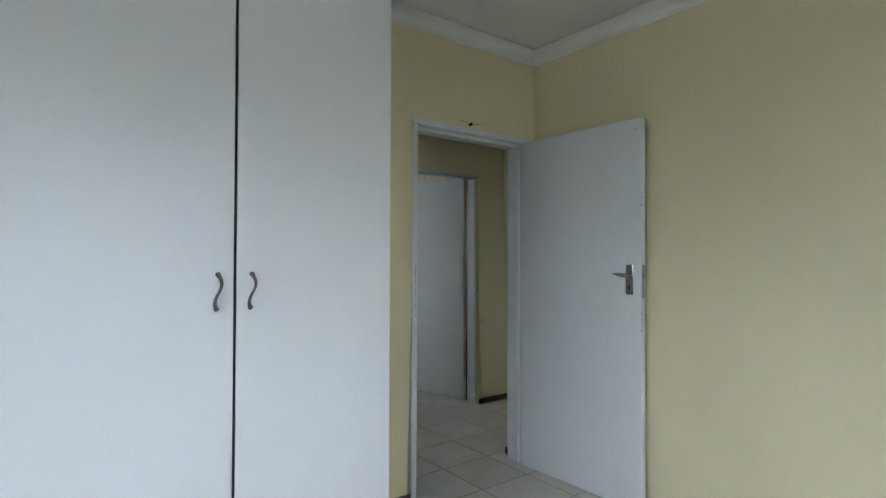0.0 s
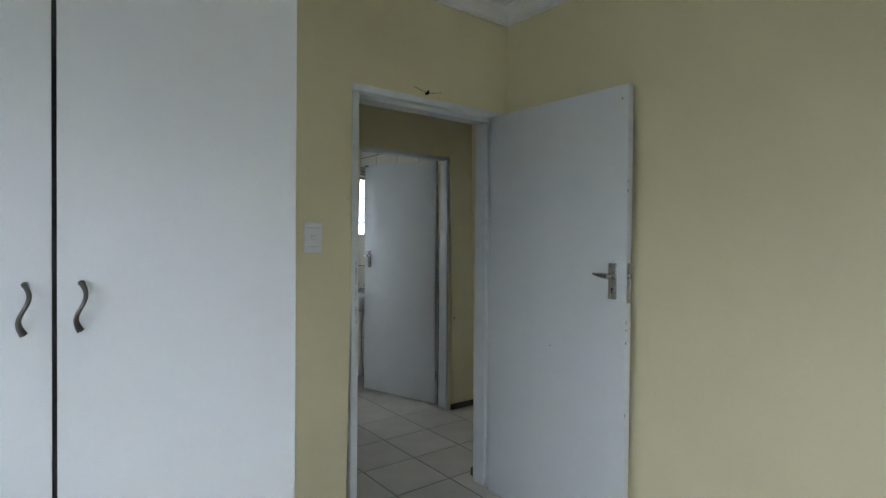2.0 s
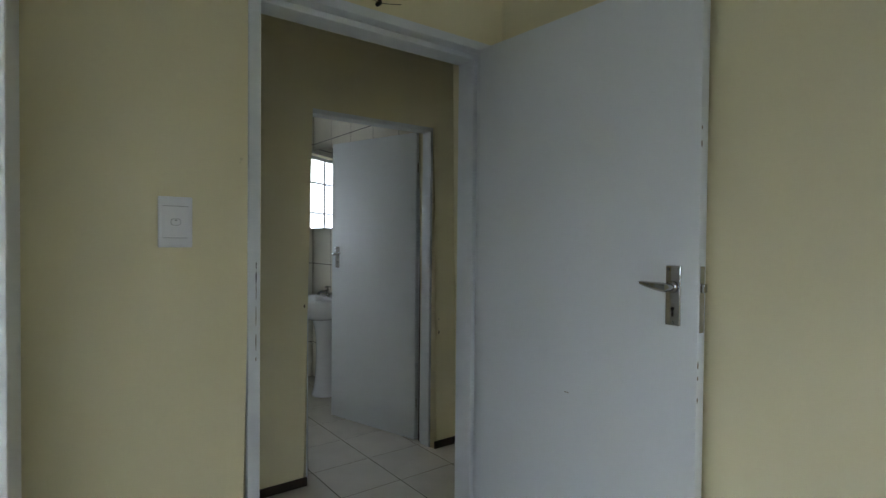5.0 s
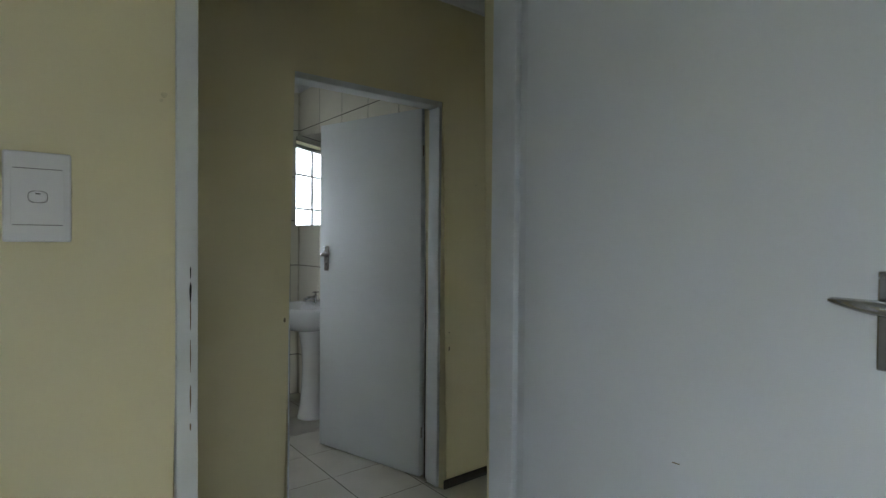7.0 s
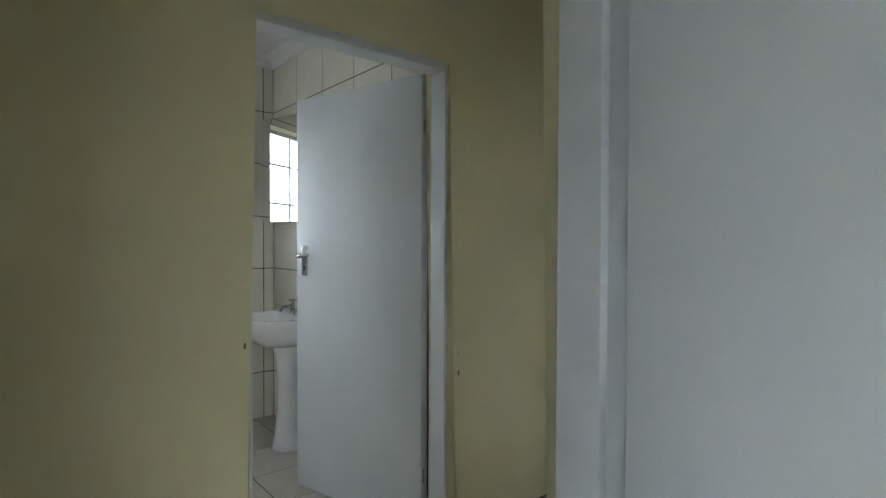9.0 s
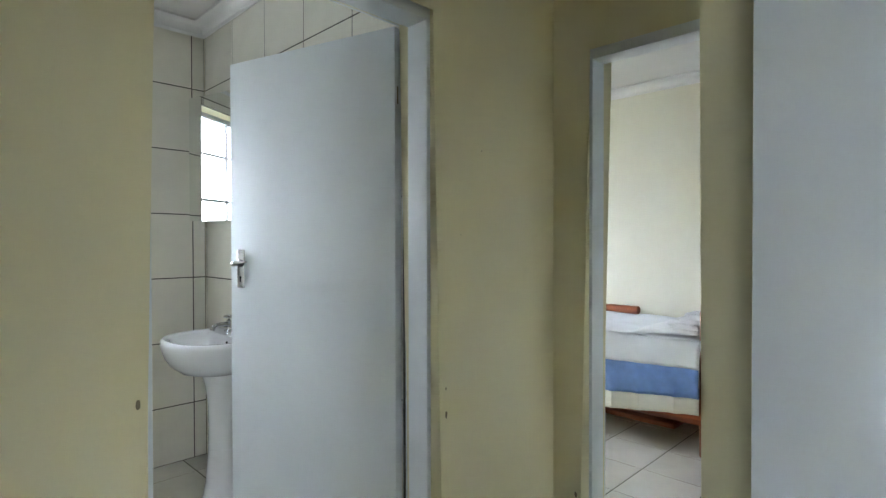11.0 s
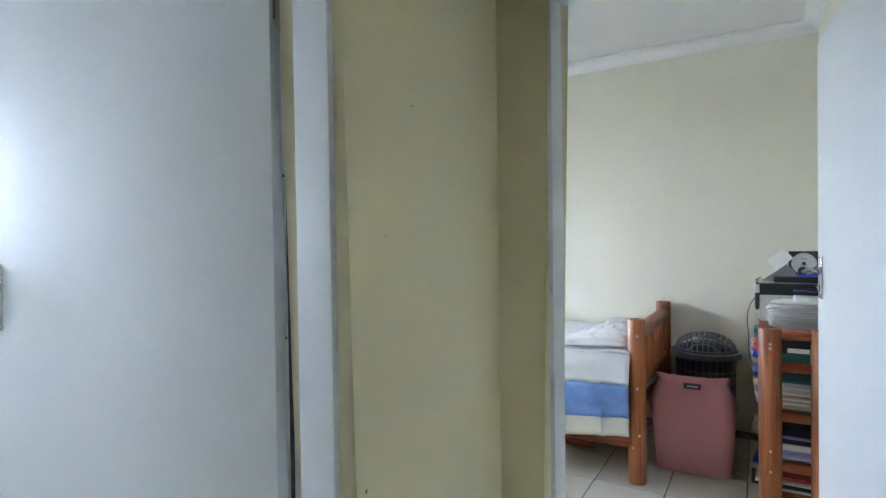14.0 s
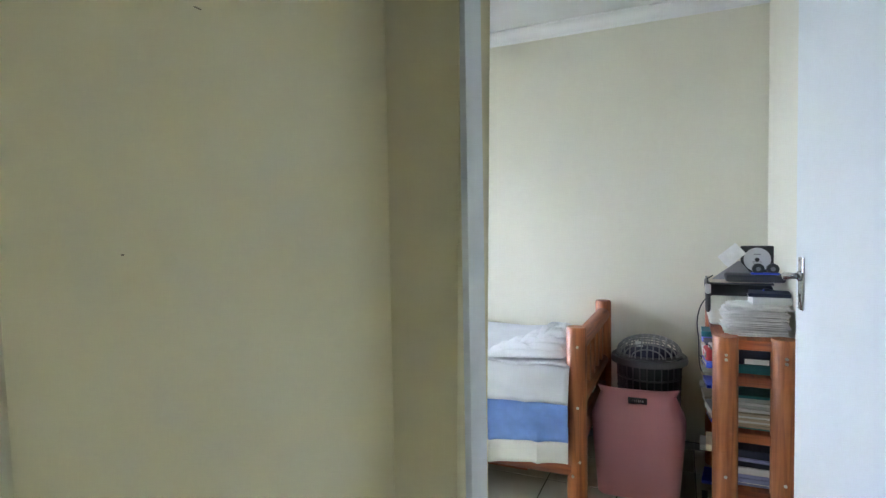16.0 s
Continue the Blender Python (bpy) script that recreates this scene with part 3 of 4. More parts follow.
rings = [shifted(basin_ring(0.10, 0.10, 0.668, 0.10), C0), shifted(basin_ring(0.17, 0.15, 0.672, 0.14), C0), shifted(basin_ring(0.225, 0.20, 0.688, 0.155), C0), shifted(basin_ring(0.262, 0.24, 0.72, 0.157), C0),
         shifted(basin_ring(0.284, 0.264, 0.76, 0.158), C0), shifted(basin_ring(0.296, 0.276, 0.80, 0.159), C0), shifted(basin_ring(0.299, 0.280, 0.828, 0.16), C0), shifted(basin_ring(0.297, 0.278, 0.844, 0.16), C0),
         shifted(basin_ring(0.288, 0.270, 0.853, 0.158), C0), shifted(basin_ring(0.268, 0.248, 0.852, 0.06), C0), shifted(basin_ring(0.254, 0.232, 0.842, 0.035), C0),
         shifted(basin_ring(0.225, 0.20, 0.775, 0.02), C0), shifted(basin_ring(0.14, 0.12, 0.725, 0.01), C0), shifted(basin_ring(0.03, 0.03, 0.715, 0.0), C0)]
part("bowl", loft(bmesh.new(), rings), M_CERAMIC, basin)
part("overflow_hole", tube(bmesh.new(), [(C0 + 0.045, 0.0, 0.806), (C0 + 0.0235, 0.0, 0.808)], 0.009, 14), M_BLACK, basin)
ped = [(0.112, 0.0), (0.114, 0.012), (0.106, 0.03), (0.093, 0.10), (0.080, 0.25), (0.076, 0.38), (0.080, 0.50), (0.094, 0.60), (0.112, 0.665), (0.116, 0.70)]
part("pedestal", lathe(bmesh.new(), ped, (-0.160, -0.01, 0), 36, 1.0, 0.95), M_CERAMIC, basin)


def pillar_tap(y):
    t = part("tap", lathe(bmesh.new(), [(0.024, 0.0), (0.024, 0.006), (0.016, 0.012), (0.0135, 0.03), (0.013, 0.048), (0.016, 0.052), (0.014, 0.062), (0.006, 0.066), (0.006, 0.078), (0.0, 0.079)], (-0.075, y, 0.852), 18), M_CHROME, basin, "chrome pillar tap with a cross head")
    part("spout", tube(bmesh.new(), [(-0.075, y, 0.885), (-0.10, y, 0.893), (-0.145, y, 0.892), (-0.165, y, 0.882), (-0.170, y, 0.866)], [0.014, 0.014, 0.013, 0.0135, 0.0145], 12), M_CHROME, t)
    bm = bmesh.new()
    tube(bm, [(-0.105, y, 0.934), (-0.045, y, 0.934)], [0.0075, 0.0075], 10)
    tube(bm, [(-0.075, y - 0.03, 0.934), (-0.075, y + 0.03, 0.934)], [0.0075, 0.0075], 10)
    tube(bm, [(-0.075, y, 0.926), (-0.075, y, 0.944)], [0.011, 0.007], 12)
    part("cross_head", bm, M_CHROME, t)


pillar_tap(0.10)
pillar_tap(-0.10)

# mirror on a side hinge, its far edge standing off the wall
mir = thing("bathroom_mirror", XB - 0.008, 2.755, 1.43, "frameless bathroom mirror swung off the tiled wall on clips", "mirror", turn=106.3)
part("glass", box(bmesh.new(), -0.03, 0.475, -0.004, 0.0, 0.0, 0.71, 0.0008, 1), M_MIRROR, mir)
part("backing", box(bmesh.new(), -0.028, 0.473, -0.010, -0.0045, 0.002, 0.708), M_GREYPL, mir)
for z in (-0.008, 0.702):
    part("clip", box(bmesh.new(), -0.02, 0.02, -0.012, 0.006, z, z + 0.016, 0.002, 1), M_BLACK, mir, "black plastic mirror clip")
# ---------------- bedroom B ----------------
bed = thing("log_bed", 2.918, 1.118, 0, "varnished pine log single bed with a slatted footboard", "bed")
BW, BL = 0.92, 1.98
for x, y, h in ((0, 0, 0.885), (BW, 0, 0.885), (0, BL, 0.885), (BW, BL, 0.885)):
    part("post", tube(bmesh.new(), [(x, y, 0), (x, y, 0.006), (x, y, h - 0.008), (x, y, h)], [0.043, 0.047, 0.047, 0.042], 20), M_PINE, bed)
for y in (0, BL):
    for z, r in ((0.802, 0.042), (0.525, 0.034)):
        part("rail", tube(bmesh.new(), [(0.02, y, z), (BW - 0.02, y, z)], r, 16), M_PINE_X, bed)
    for k in range(5):
        x = 0.155 + k * (BW - 0.31) / 4
        part("slat", box(bmesh.new(), x - 0.022, x + 0.022, y - 0.016, y + 0.016, 0.525, 0.80, 0.008, 2), M_PINE, bed)
    part("end_board", box(bmesh.new(), 0.03, BW - 0.03, y - 0.02, y + 0.02, 0.30, 0.40, 0.01, 2), M_PINE_X, bed)
for x in (0, BW):
    part("side_rail", tube(bmesh.new(), [(x, 0.02, 0.226), (x, BL - 0.02, 0.226)], 0.044, 16), M_PINE_Y, bed)
part("base_slats", box(bmesh.new(), 0.03, BW - 0.03, 0.06, BL - 0.06, 0.262, 0.31), M_PINE_X, bed)
part("back_rail", tube(bmesh.new(), [(BW - 0.02, 0.84, 0.735), (BW - 0.02, 0.845, 0.735), (BW - 0.02, BL - 0.04, 0.735)], [0.028, 0.034, 0.034], 14), M_PINE_Y, bed, "reddish log rail along the wall side")
for x, y, z in ((-0.047, -0.012, 0.80), (-0.047, -0.012, 0.52), (-0.046, -0.02, 0.27), (-0.046, 0.012, 0.20), (0.02, -0.046, 0.33), (0.02, -0.046, 0.27)):
    part("bolt_head", tube(bmesh.new(), [(x, y, z), (x - 0.004 if y > -0.03 else x, y - (0.004 if y < -0.03 else 0), z)], 0.0065, 10), M_ZINC, bed)

mat_ = tagged(part("mattress", box(bmesh.new(), 2.925, 3.815, 1.18, 3.04, 0.312, 0.675, 0.04, 3), M_SHEET), "thick mattress under white bedding", "mattress")


def coverlet():
    """A spread over the bed whose near edge hangs in soft folds, banded in white, blue and cream."""
    c = thing("bed_cover", 2.89, 1.148, 0.69, "white cotton bed cover with blue and cream bands", "bedspread")
    def fold(v, s):
        crease = abs(math.sin(4.3 * (v - 1.1) + 1.6 * s + 0.5)) ** 3
        ridge = 1 - abs(noise.noise((v * 5.5 + 3.0 * s, s * 1.4 - v * 2.0, 4.2)))
        return 0.020 * crease * min(1, 0.3 + s) + 0.007 * math.sin(13 * v + 3 * s) * s + 0.010 * noise.noise((v * 6, s * 2.5, 1)) + 0.020 * ridge ** 5 * (0.3 + s)

    def strip(name, s0, s1, mat, label, ds=0.0):
        bm = bmesh.new()
        nv, ns = 64, max(4, int((s1 - s0) / 0.02))
        g = []
        for i in range(nv + 1):
            v = 1.125 + i / nv * 1.85
            row = []
            for j in range(ns + 1):
                s = s0 + (s1 - s0) * j / ns
                drop = s * (1 + 0.22 * min(v - 1.125, 0.6) + 0.012 * math.sin(9 * v))
                x = 2.862 - 0.022 * min(s / 0.05, 1) - fold(v, min(s / 0.3, 1)) - ds
                end = 0.012 * (s ** 1.0) * max(0, 1 - (v - 1.125) / 0.10)
                row.append(bm.verts.new((x - 2.87, v + end - 1.13, 0.702 - drop - 0.69)))
            g.append(row)
        for i in range(nv):
            for j in range(ns):
                bm.faces.new((g[i][j], g[i + 1][j], g[i + 1][j + 1], g[i][j + 1]))
        ob = part(name, bm, mat, c, label)
        so = ob.modifiers.new("thickness", "SOLIDIFY")
        so.thickness = 0.005
    bm = bmesh.new()
    nx, ny = 40, 70
    g = [[bm.verts.new((2.850 + (3.815 - 2.850) * i / nx - 2.87, 1.125 + 1.85 * j / ny - 1.13, 0.003 + 0.012 * noise.noise((i * 0.12, j * 0.12, 3)) + 0.008 * math.sin(j * 0.5 + i * 0.2) * 0.4 + (0.008 if i else 0.006))) for j in range(ny + 1)] for i in range(nx + 1)]
    for i in range(nx):
        for j in range(ny):
            bm.faces.new((g[i][j], g[i + 1][j], g[i + 1][j + 1], g[i][j + 1]))
    top = part("top_sheet", bm, M_SHEET, c)
    top.modifiers.new("thickness", "SOLIDIFY").thickness = 0.006
    strip("upper_band", 0.0, 0.165, M_SHEET, "white band")
    strip("blue_band", 0.165, 0.345, M_BLUE, "faded blue band")
    strip("cream_band", 0.345, 0.445, M_CREAMCLOTH, "cream band with a pale blue hem")


coverlet()
tw = thing("folded_towel", 3.02, 1.318, 0.712, "white towels folded in a loose heap on the bed", "towel")
for k, (dx, dy, z, w, l, hgt) in enumerate(((0.02, 0.06, 0.0, 0.34, 0.40, 0.030), (0.05, 0.03, 0.024, 0.30, 0.32, 0.034), (0.09, -0.02, 0.048, 0.26, 0.24, 0.040), (0.10, -0.055, 0.078, 0.22, 0.15, 0.045))):
    bm = bmesh.new()
    n, nb = 34, 34

    def height(a, b):
        edge = (max(0.0, 1 - abs(2 * a - 1) ** 5) * max(0.0, 1 - abs(2 * b - 1) ** 5)) ** 0.5
        wrinkle = 0.34 * noise.noise((a * 3 + k, b * 2, k * 1.7)) + 0.16 * noise.noise((a * 9, b * 7 + k, k)) - 0.30 * max(0.0, 1 - 7 * abs(noise.noise((a * 2.2 + k, b * 2.6, 7.7 + k))))
        return hgt * edge * (0.9 + wrinkle) + 0.022 * (1 - b)

    top = [[bm.verts.new((dx + (a / n - 0.42) * w + 0.008 * noise.noise((b * 0.3, k, 0)), dy + (b / nb - 0.5) * l + 0.010 * noise.noise((a * 0.3, 5, k)), z + 0.003 + height(a / n, b / nb))) for b in range(nb + 1)] for a in range(n + 1)]
    low = [[bm.verts.new((v.co.x, v.co.y, z + 0.022 * (1 - b / nb))) for b, v in enumerate(row)] for row in top]
    for a in range(n):
        for b in range(nb):
            bm.faces.new((top[a][b], top[a + 1][b], top[a + 1][b + 1], top[a][b + 1]))
            bm.faces.new((low[a][b], low[a][b + 1], low[a + 1][b + 1], low[a + 1][b]))
        bm.faces.new((top[a][0], low[a][0], low[a + 1][0], top[a + 1][0]))
        bm.faces.new((top[a][nb], top[a + 1][nb], low[a + 1][nb], low[a][nb]))
    for b in range(nb):
        bm.faces.new((top[0][b], top[0][b + 1], low[0][b + 1], low[0][b]))
        bm.faces.new((top[n][b], low[n][b], low[n][b + 1], top[n][b + 1]))
    part("towel_fold", bm, M_TOWEL, tw)

# pink laundry bin with a scooped front rim
bin_ = thing("laundry_bin", 3.285, 0.877, 0, "pink plastic laundry bin with a scooped rim", "laundry bin", turn=3)
bin_.scale = (1.02, 1.035, 1.035)


def bin_ring(hx, hy, z, n=48, p=5.0, scoop=0.0, back=0.0):
    out = []
    for k in range(n):
        a = k * math.tau / n
        c, s_ = math.cos(a), math.sin(a)
        r = (abs(c / hx) ** p + abs(s_ / hy) ** p) ** (-1 / p)
        y = r * s_
        zz = z + scoop * (abs(y) / hy) ** 4 - back * (1 + r * c / hx) / 2
        out.append((r * c, y, zz))
    return out


bm = bmesh.new()
shape = [(0.118, 0.168, 0.0, 0), (0.130, 0.184, 0.010, 0), (0.140, 0.200, 0.20, 0), (0.147, 0.212, 0.37, 0.01), (0.146, 0.211, 0.400, 0.03), (0.130, 0.180, 0.490, 0.08), (0.126, 0.170, 0.512, 0.09)]
rings = [bin_ring(a, b, z, p=9.0, back=k) for a, b, z, k in shape]
rings.append(bin_ring(0.134, 0.182, 0.530, p=14.0, scoop=0.016, back=0.10))
rings.append(bin_ring(0.131, 0.179, 0.533, p=14.0, scoop=0.016, back=0.10))
rings.append(bin_ring(0.118, 0.160, 0.516, p=9.0, back=0.09))
rings.append(bin_ring(0.09, 0.12, 0.510, p=6.0, back=0.08))
part("tub", loft(bm, rings), M_PINK, bin_)
lab = part("label_badge", box(bmesh.new(), -0.1425, -0.1395, -0.042, 0.042, 0.470, 0.500, 0.001, 1), M_DARKPL, bin_, "small dark brand badge")
lab.data.transform(Matrix.Translation((0.003, 0, -0.004)))
for k in range(6):
    part("badge_mark", box(bmesh.new(), -0.1408, -0.1388, -0.026 + k * 0.009, -0.021 + k * 0.009, 0.476, 0.485), M_PALE, lab)

# dark round basket with a domed grid lid
bas = thing("laundry_basket", 3.66, 0.845, 0, "dark grey round laundry basket with a domed grid lid", "basket")
bas.scale = (0.98, 0.98, 0.975)
M_BASKET = material("charcoal_plastic", (0.105, 0.105, 0.11), 0.38)
part("basket_wall", lathe(bmesh.new(), [(0.150, 0.0), (0.155, 0.01), (0.172, 0.585), (0.168, 0.585), (0.150, 0.02), (0.0, 0.02)], (0, 0, 0), 40), M_DARKPL, bas)
part("rim", lathe(bmesh.new(), [(0.174, 0.585), (0.208, 0.590), (0.210, 0.605), (0.205, 0.625), (0.190, 0.628), (0.188, 0.60)], (0, 0, 0), 40), M_BASKET, bas)
for k in range(28):
    a = k * math.tau / 28
    part("basket_rib", tube(bmesh.new(), [(0.158 * math.cos(a), 0.158 * math.sin(a), 0.08), (0.174 * math.cos(a), 0.174 * math.sin(a), 0.585)], 0.004, 5), M_BASKET, bas)
for z in (0.30, 0.37, 0.44, 0.51):
    r = 0.155 + 0.017 * z / 0.585 + 0.004
    part("basket_band", lathe(bmesh.new(), [(r, z - 0.005), (r + 0.004, z), (r, z + 0.005)], (0, 0, 0), 40), M_BASKET, bas)
part("dark_laundry", lathe(bmesh.new(), [(0.16, 0.50), (0.166, 0.58), (0.186, 0.61), (0.172, 0.630), (0.14, 0.652), (0.08, 0.672), (0.0, 0.678)], (0, 0, 0), 24), M_NAVY, bas, "dark clothes heaped inside")


def dome(a, b):
    return math.sqrt(max(0.0, 1 - min(1, (a * a + b * b) / 0.176 ** 2)))


M_LIDGREY = material("smoke_grey_plastic", (0.24, 0.245, 0.25), 0.35)
lid = part("lid", lathe(bmesh.new(), [(0.172, 0.622), (0.180, 0.628), (0.180, 0.636), (0.168, 0.642)], (0, 0, 0), 40), M_BASKET, bas, "grey domed grid lid")
for k in range(-5, 6):
    c = k * 0.031
    e = math.sqrt(0.176 ** 2 - c * c)
    arc = [(-e * math.cos(i / 20 * math.pi)) for i in range(21)]
    for swap in (0, 1):
        pts = [((c, a) if swap else (a, c)) for a in arc]
        part("lid_bar", tube(bmesh.new(), [(x, y, 0.632 + 0.105 * dome(x, y) ** 0.9) for x, y in pts], 0.0040, 5), M_LIDGREY, lid)
part("sticker", box(bmesh.new(), -0.02, 0.02, -0.02, 0.02, -0.001, 0.001, 0.0005, 1, pose(-0.115, 0.045, 0.708, 0, -36, 0)), M_PALE, lid)

# pine log shelf
SX0, SX1, SY0, SY1 = 2.985, 3.74, 0.290, 0.505
shelf = thing("log_shelf", SX0, SY0, 0, "varnished pine log shelf crammed with books and files", "shelf")
SL, SD = SX1 - SX0, SY1 - SY0
for x, y, h in ((0, SD, 0.872), (0, 0, 0.872), (SL, SD, 0.94), (SL, 0, 0.94)):
    part("post", tube(bmesh.new(), [(x, y, 0), (x, y, 0.005), (x, y, h - 0.006), (x, y, h)], [0.045, 0.050, 0.050, 0.046], 20), M_PINE, shelf)
LEVELS = (0.045, 0.200, 0.445, 0.685, 0.840)
for z in LEVELS:
    part("shelf_board", box(bmesh.new(), -0.012, SL + 0.012, -0.025 if z > 0.8 else 0.0, SD + (0.045 if z > 0.8 else 0.0), z, z + 0.022, 0.004, 2), M_PINE_X, shelf)
    for x in (0, SL):
        part("rung", box(bmesh.new(), x - 0.016, x + 0.016, 0.03, SD - 0.03, z - 0.022, z + 0.020, 0.006, 2), M_PINE_Y, shelf)
for z in (0.80, 0.78, 0.28, 0.18):
    for y in (0, SD):
        part("bolt_head", tube(bmesh.new(), [(-0.048, y, z), (-0.053, y, z)], 0.0065, 10), M_ZINC, shelf)

rng = random.Random(11)


def book(name, x, y, z, l, w, h, mat, label, cat, turn=0.0, group="shelf contents"):
    b = thing(name, x, y, z, label, cat, group, "", turn)
    if mat in (M_PAPER, M_BEIGE, M_LILAC) and h < 0.012:
        part("paper_block", box(bmesh.new(), -l / 2, l / 2, -w / 2, w / 2, 0, h, 0.0008, 1), mat, b)
        return b
    part("pages", box(bmesh.new(), -l / 2 + 0.003, l / 2 - 0.003, -w / 2 + 0.003, w / 2 - 0.003, 0.0022, h - 0.0022), M_PAPER, b)
    part("cover", box(bmesh.new(), -l / 2, l / 2, -w / 2, w / 2, 0, 0.0021, 0.0004, 1), mat, b)
    part("cover", box(bmesh.new(), -l / 2, l / 2, -w / 2, w / 2, h - 0.0021, h, 0.0004, 1), mat, b)
    part("spine", box(bmesh.new(), -l / 2, -l / 2 + 0.0025, -w / 2, w / 2, 0.002, h - 0.002), mat, b)
    return b


def flat_stack(x, y, z, items, l=0.28, w=0.20):
    for mat, h, label, cat in items:
        book("file" if cat == "file" else "book" if cat == "book" else "paper_stack", x + rng.uniform(-0.008, 0.008), y + rng.uniform(-0.010, 0.010), z, l + rng.uniform(-0.02, 0.01), w + rng.uniform(-0.02, 0.006), h, mat, label, cat, rng.uniform(-3, 3))
        z += h + 0.0004
    return z


yc = (SY0 + SY1) / 2
P = lambda m, h: (m, h, {M_PAPER: "white paper lying in a pile", M_BEIGE: "beige paper lying in a pile", M_LILAC: "lilac paper lying in a pile"}.get(m, "thin coloured folder lying in a pile"), "paper")
F = lambda m, h, c: (m, h, c + " covered book lying flat on the shelf", "book")
for xoff, mats in ((0.17, 0), (0.47, 1)):
    x = SX0 + xoff
    flat_stack(x, yc, 0.067 + 0.0005, [P(M_PAPER, 0.010), F(M_NAVY, 0.02, "navy"), P(M_PAPER, 0.011), P(M_BEIGE, 0.010), F(M_RED, 0.016, "red")][mats:])
    flat_stack(x, yc, 0.2225, [P(M_LILAC, 0.008), P(M_PAPER, 0.008), F(M_LILAC, 0.016, "lilac"), F(M_LILAC, 0.014, "lilac"), P(M_PAPER, 0.011), F(M_PAPER, 0.022, "white"), F(M_NAVY, 0.026, "navy"), F(M_LILAC, 0.010, "lilac"), F(M_NAVY, 0.034, "navy")][mats:])
    flat_stack(x, yc, 0.4675, [P(M_TEAL, 0.006), P(M_BEIGE, 0.011), P(M_BEIGE, 0.010), P(M_PAPER, 0.010), P(M_BEIGE, 0.011), P(M_PAPER, 0.009), P(M_BEIGE, 0.010), P(M_PAPER, 0.011), P(M_PAPER, 0.008), F(M_PALE, 0.014, "grey"), P(M_PAPER, 0.011), F(M_PALE, 0.02, "grey"), F(M_TEAL, 0.012, "teal")][mats:])
    flat_stack(x, yc, 0.7075, [F(M_TEAL, 0.038, "teal"), F(M_NAVY, 0.040, "black"), F(M_NAVY, 0.03, "black")][mats:])
part_lab = tagged(part("file_label", box(bmesh.new(), SX0 + 0.008, SX0 + 0.0105, yc - 0.055, yc + 0.035, 0.755, 0.777), M_PAPER), "white paper label on the black file", "label")
# ragged papers and folders poking out along the open side
for k in range(26):
    z = rng.choice((0.07, 0.225, 0.325, 0.47, 0.55, 0.61, 0.71, 0.755))
    x = SX0 + 0.08 + rng.random() * 0.58
    m = rng.choice((M_PAPER, M_PAPER, M_PAPER, M_PALE, M_RED, M_NAVY, M_BLUEPL, M_TEAL, M_BEIGE))
    book("folder", x, SY1 + 0.005 + rng.random() * 0.03, z + 0.012 * (k % 3), 0.09 + rng.random() * 0.08, 0.10, 0.012 + rng.random() * 0.02, m, "loose folder poking out of the shelf", "folder", rng.uniform(-8, 8))

TOPZ = LEVELS[-1] + 0.022
# printer with discs and odds and ends on its tray
pr = thing("printer", 3.46, 0.42, TOPZ, "cream and black desktop printer on the shelf", "printer")
pr.scale = (1, 1, 1.2)
part("body", box(bmesh.new(), -0.17, 0.17, -0.125, 0.135, 0.0, 0.125, 0.02, 3), M_CREAMPL, pr)
part("black_top", box(bmesh.new(), -0.175, 0.175, -0.130, 0.145, 0.118, 0.165, 0.015, 3), M_DARKPL, pr)
part("side_cheek", box(bmesh.new(), -0.178, -0.10, 0.128, 0.150, 0.05, 0.165, 0.012, 3), M_DARKPL, pr)
part("paper_tray", box(bmesh.new(), -0.20, 0.14, -0.13, 0.14, 0.166, 0.1735, 0.003, 1), M_DARKPL, pr)
part("paper_sheet", box(bmesh.new(), -0.195, 0.12, -0.12, 0.132, 0.1737, 0.1747), M_BEIGE, pr)
cb = thing("document_pouch", 3.44, 0.355, TOPZ + 0.21, "clear plastic pouch with papers and a silver disc", "pouch")
part("pouch", box(bmesh.new(), -0.165, 0.10, -0.115, 0.13, 0.0, 0.035, 0.012, 2), M_DARKPL, cb)
part("black_case", box(bmesh.new(), -0.012, 0.006, -0.085, 0.055, 0.03, 0.165, 0.004, 1), M_DARKPL, cb)
part("clear_sleeve", box(bmesh.new(), -0.03, -0.018, 0.0, 0.155, 0.0, 0.075, 0.006, 2, pose(0, 0.185, 0.0, 0, 0, 0) @ pose(0, 0, 0, 142, 0, 0)), M_GREYPL, cb)
dsk = part("disc", tube(bmesh.new(), [(-0.0155, -0.015, 0.098), (-0.0135, -0.015, 0.098)], 0.058, 32), M_SILVER, cb, "silver compact disc")
part("disc_hub", tube(bmesh.new(), [(-0.0165, -0.015, 0.098), (-0.0150, -0.015, 0.098)], 0.010, 16), M_DARKPL, dsk)
for dz, dw in ((0.122, 0.03), (0.085, 0.04), (0.075, 0.034)):
    part("disc_print", box(bmesh.new(), -0.0165, -0.0152, -0.015 - dw / 2, -0.015 + dw / 2, dz, dz + 0.004), M_GREYPL, dsk)
bm = box(bmesh.new(), -0.004, 0.0, -0.035, 0.035, 0.0, 0.105, 0.004, 2, pose(-0.034, 0.135, 0.085, 48, 0, 0))
part("white_card", bm, M_PAPER, cb)
tp = thing("tape_rolls", 3.30, 0.35, TOPZ + 0.2455, "two black tape rolls with blue cores", "tape")
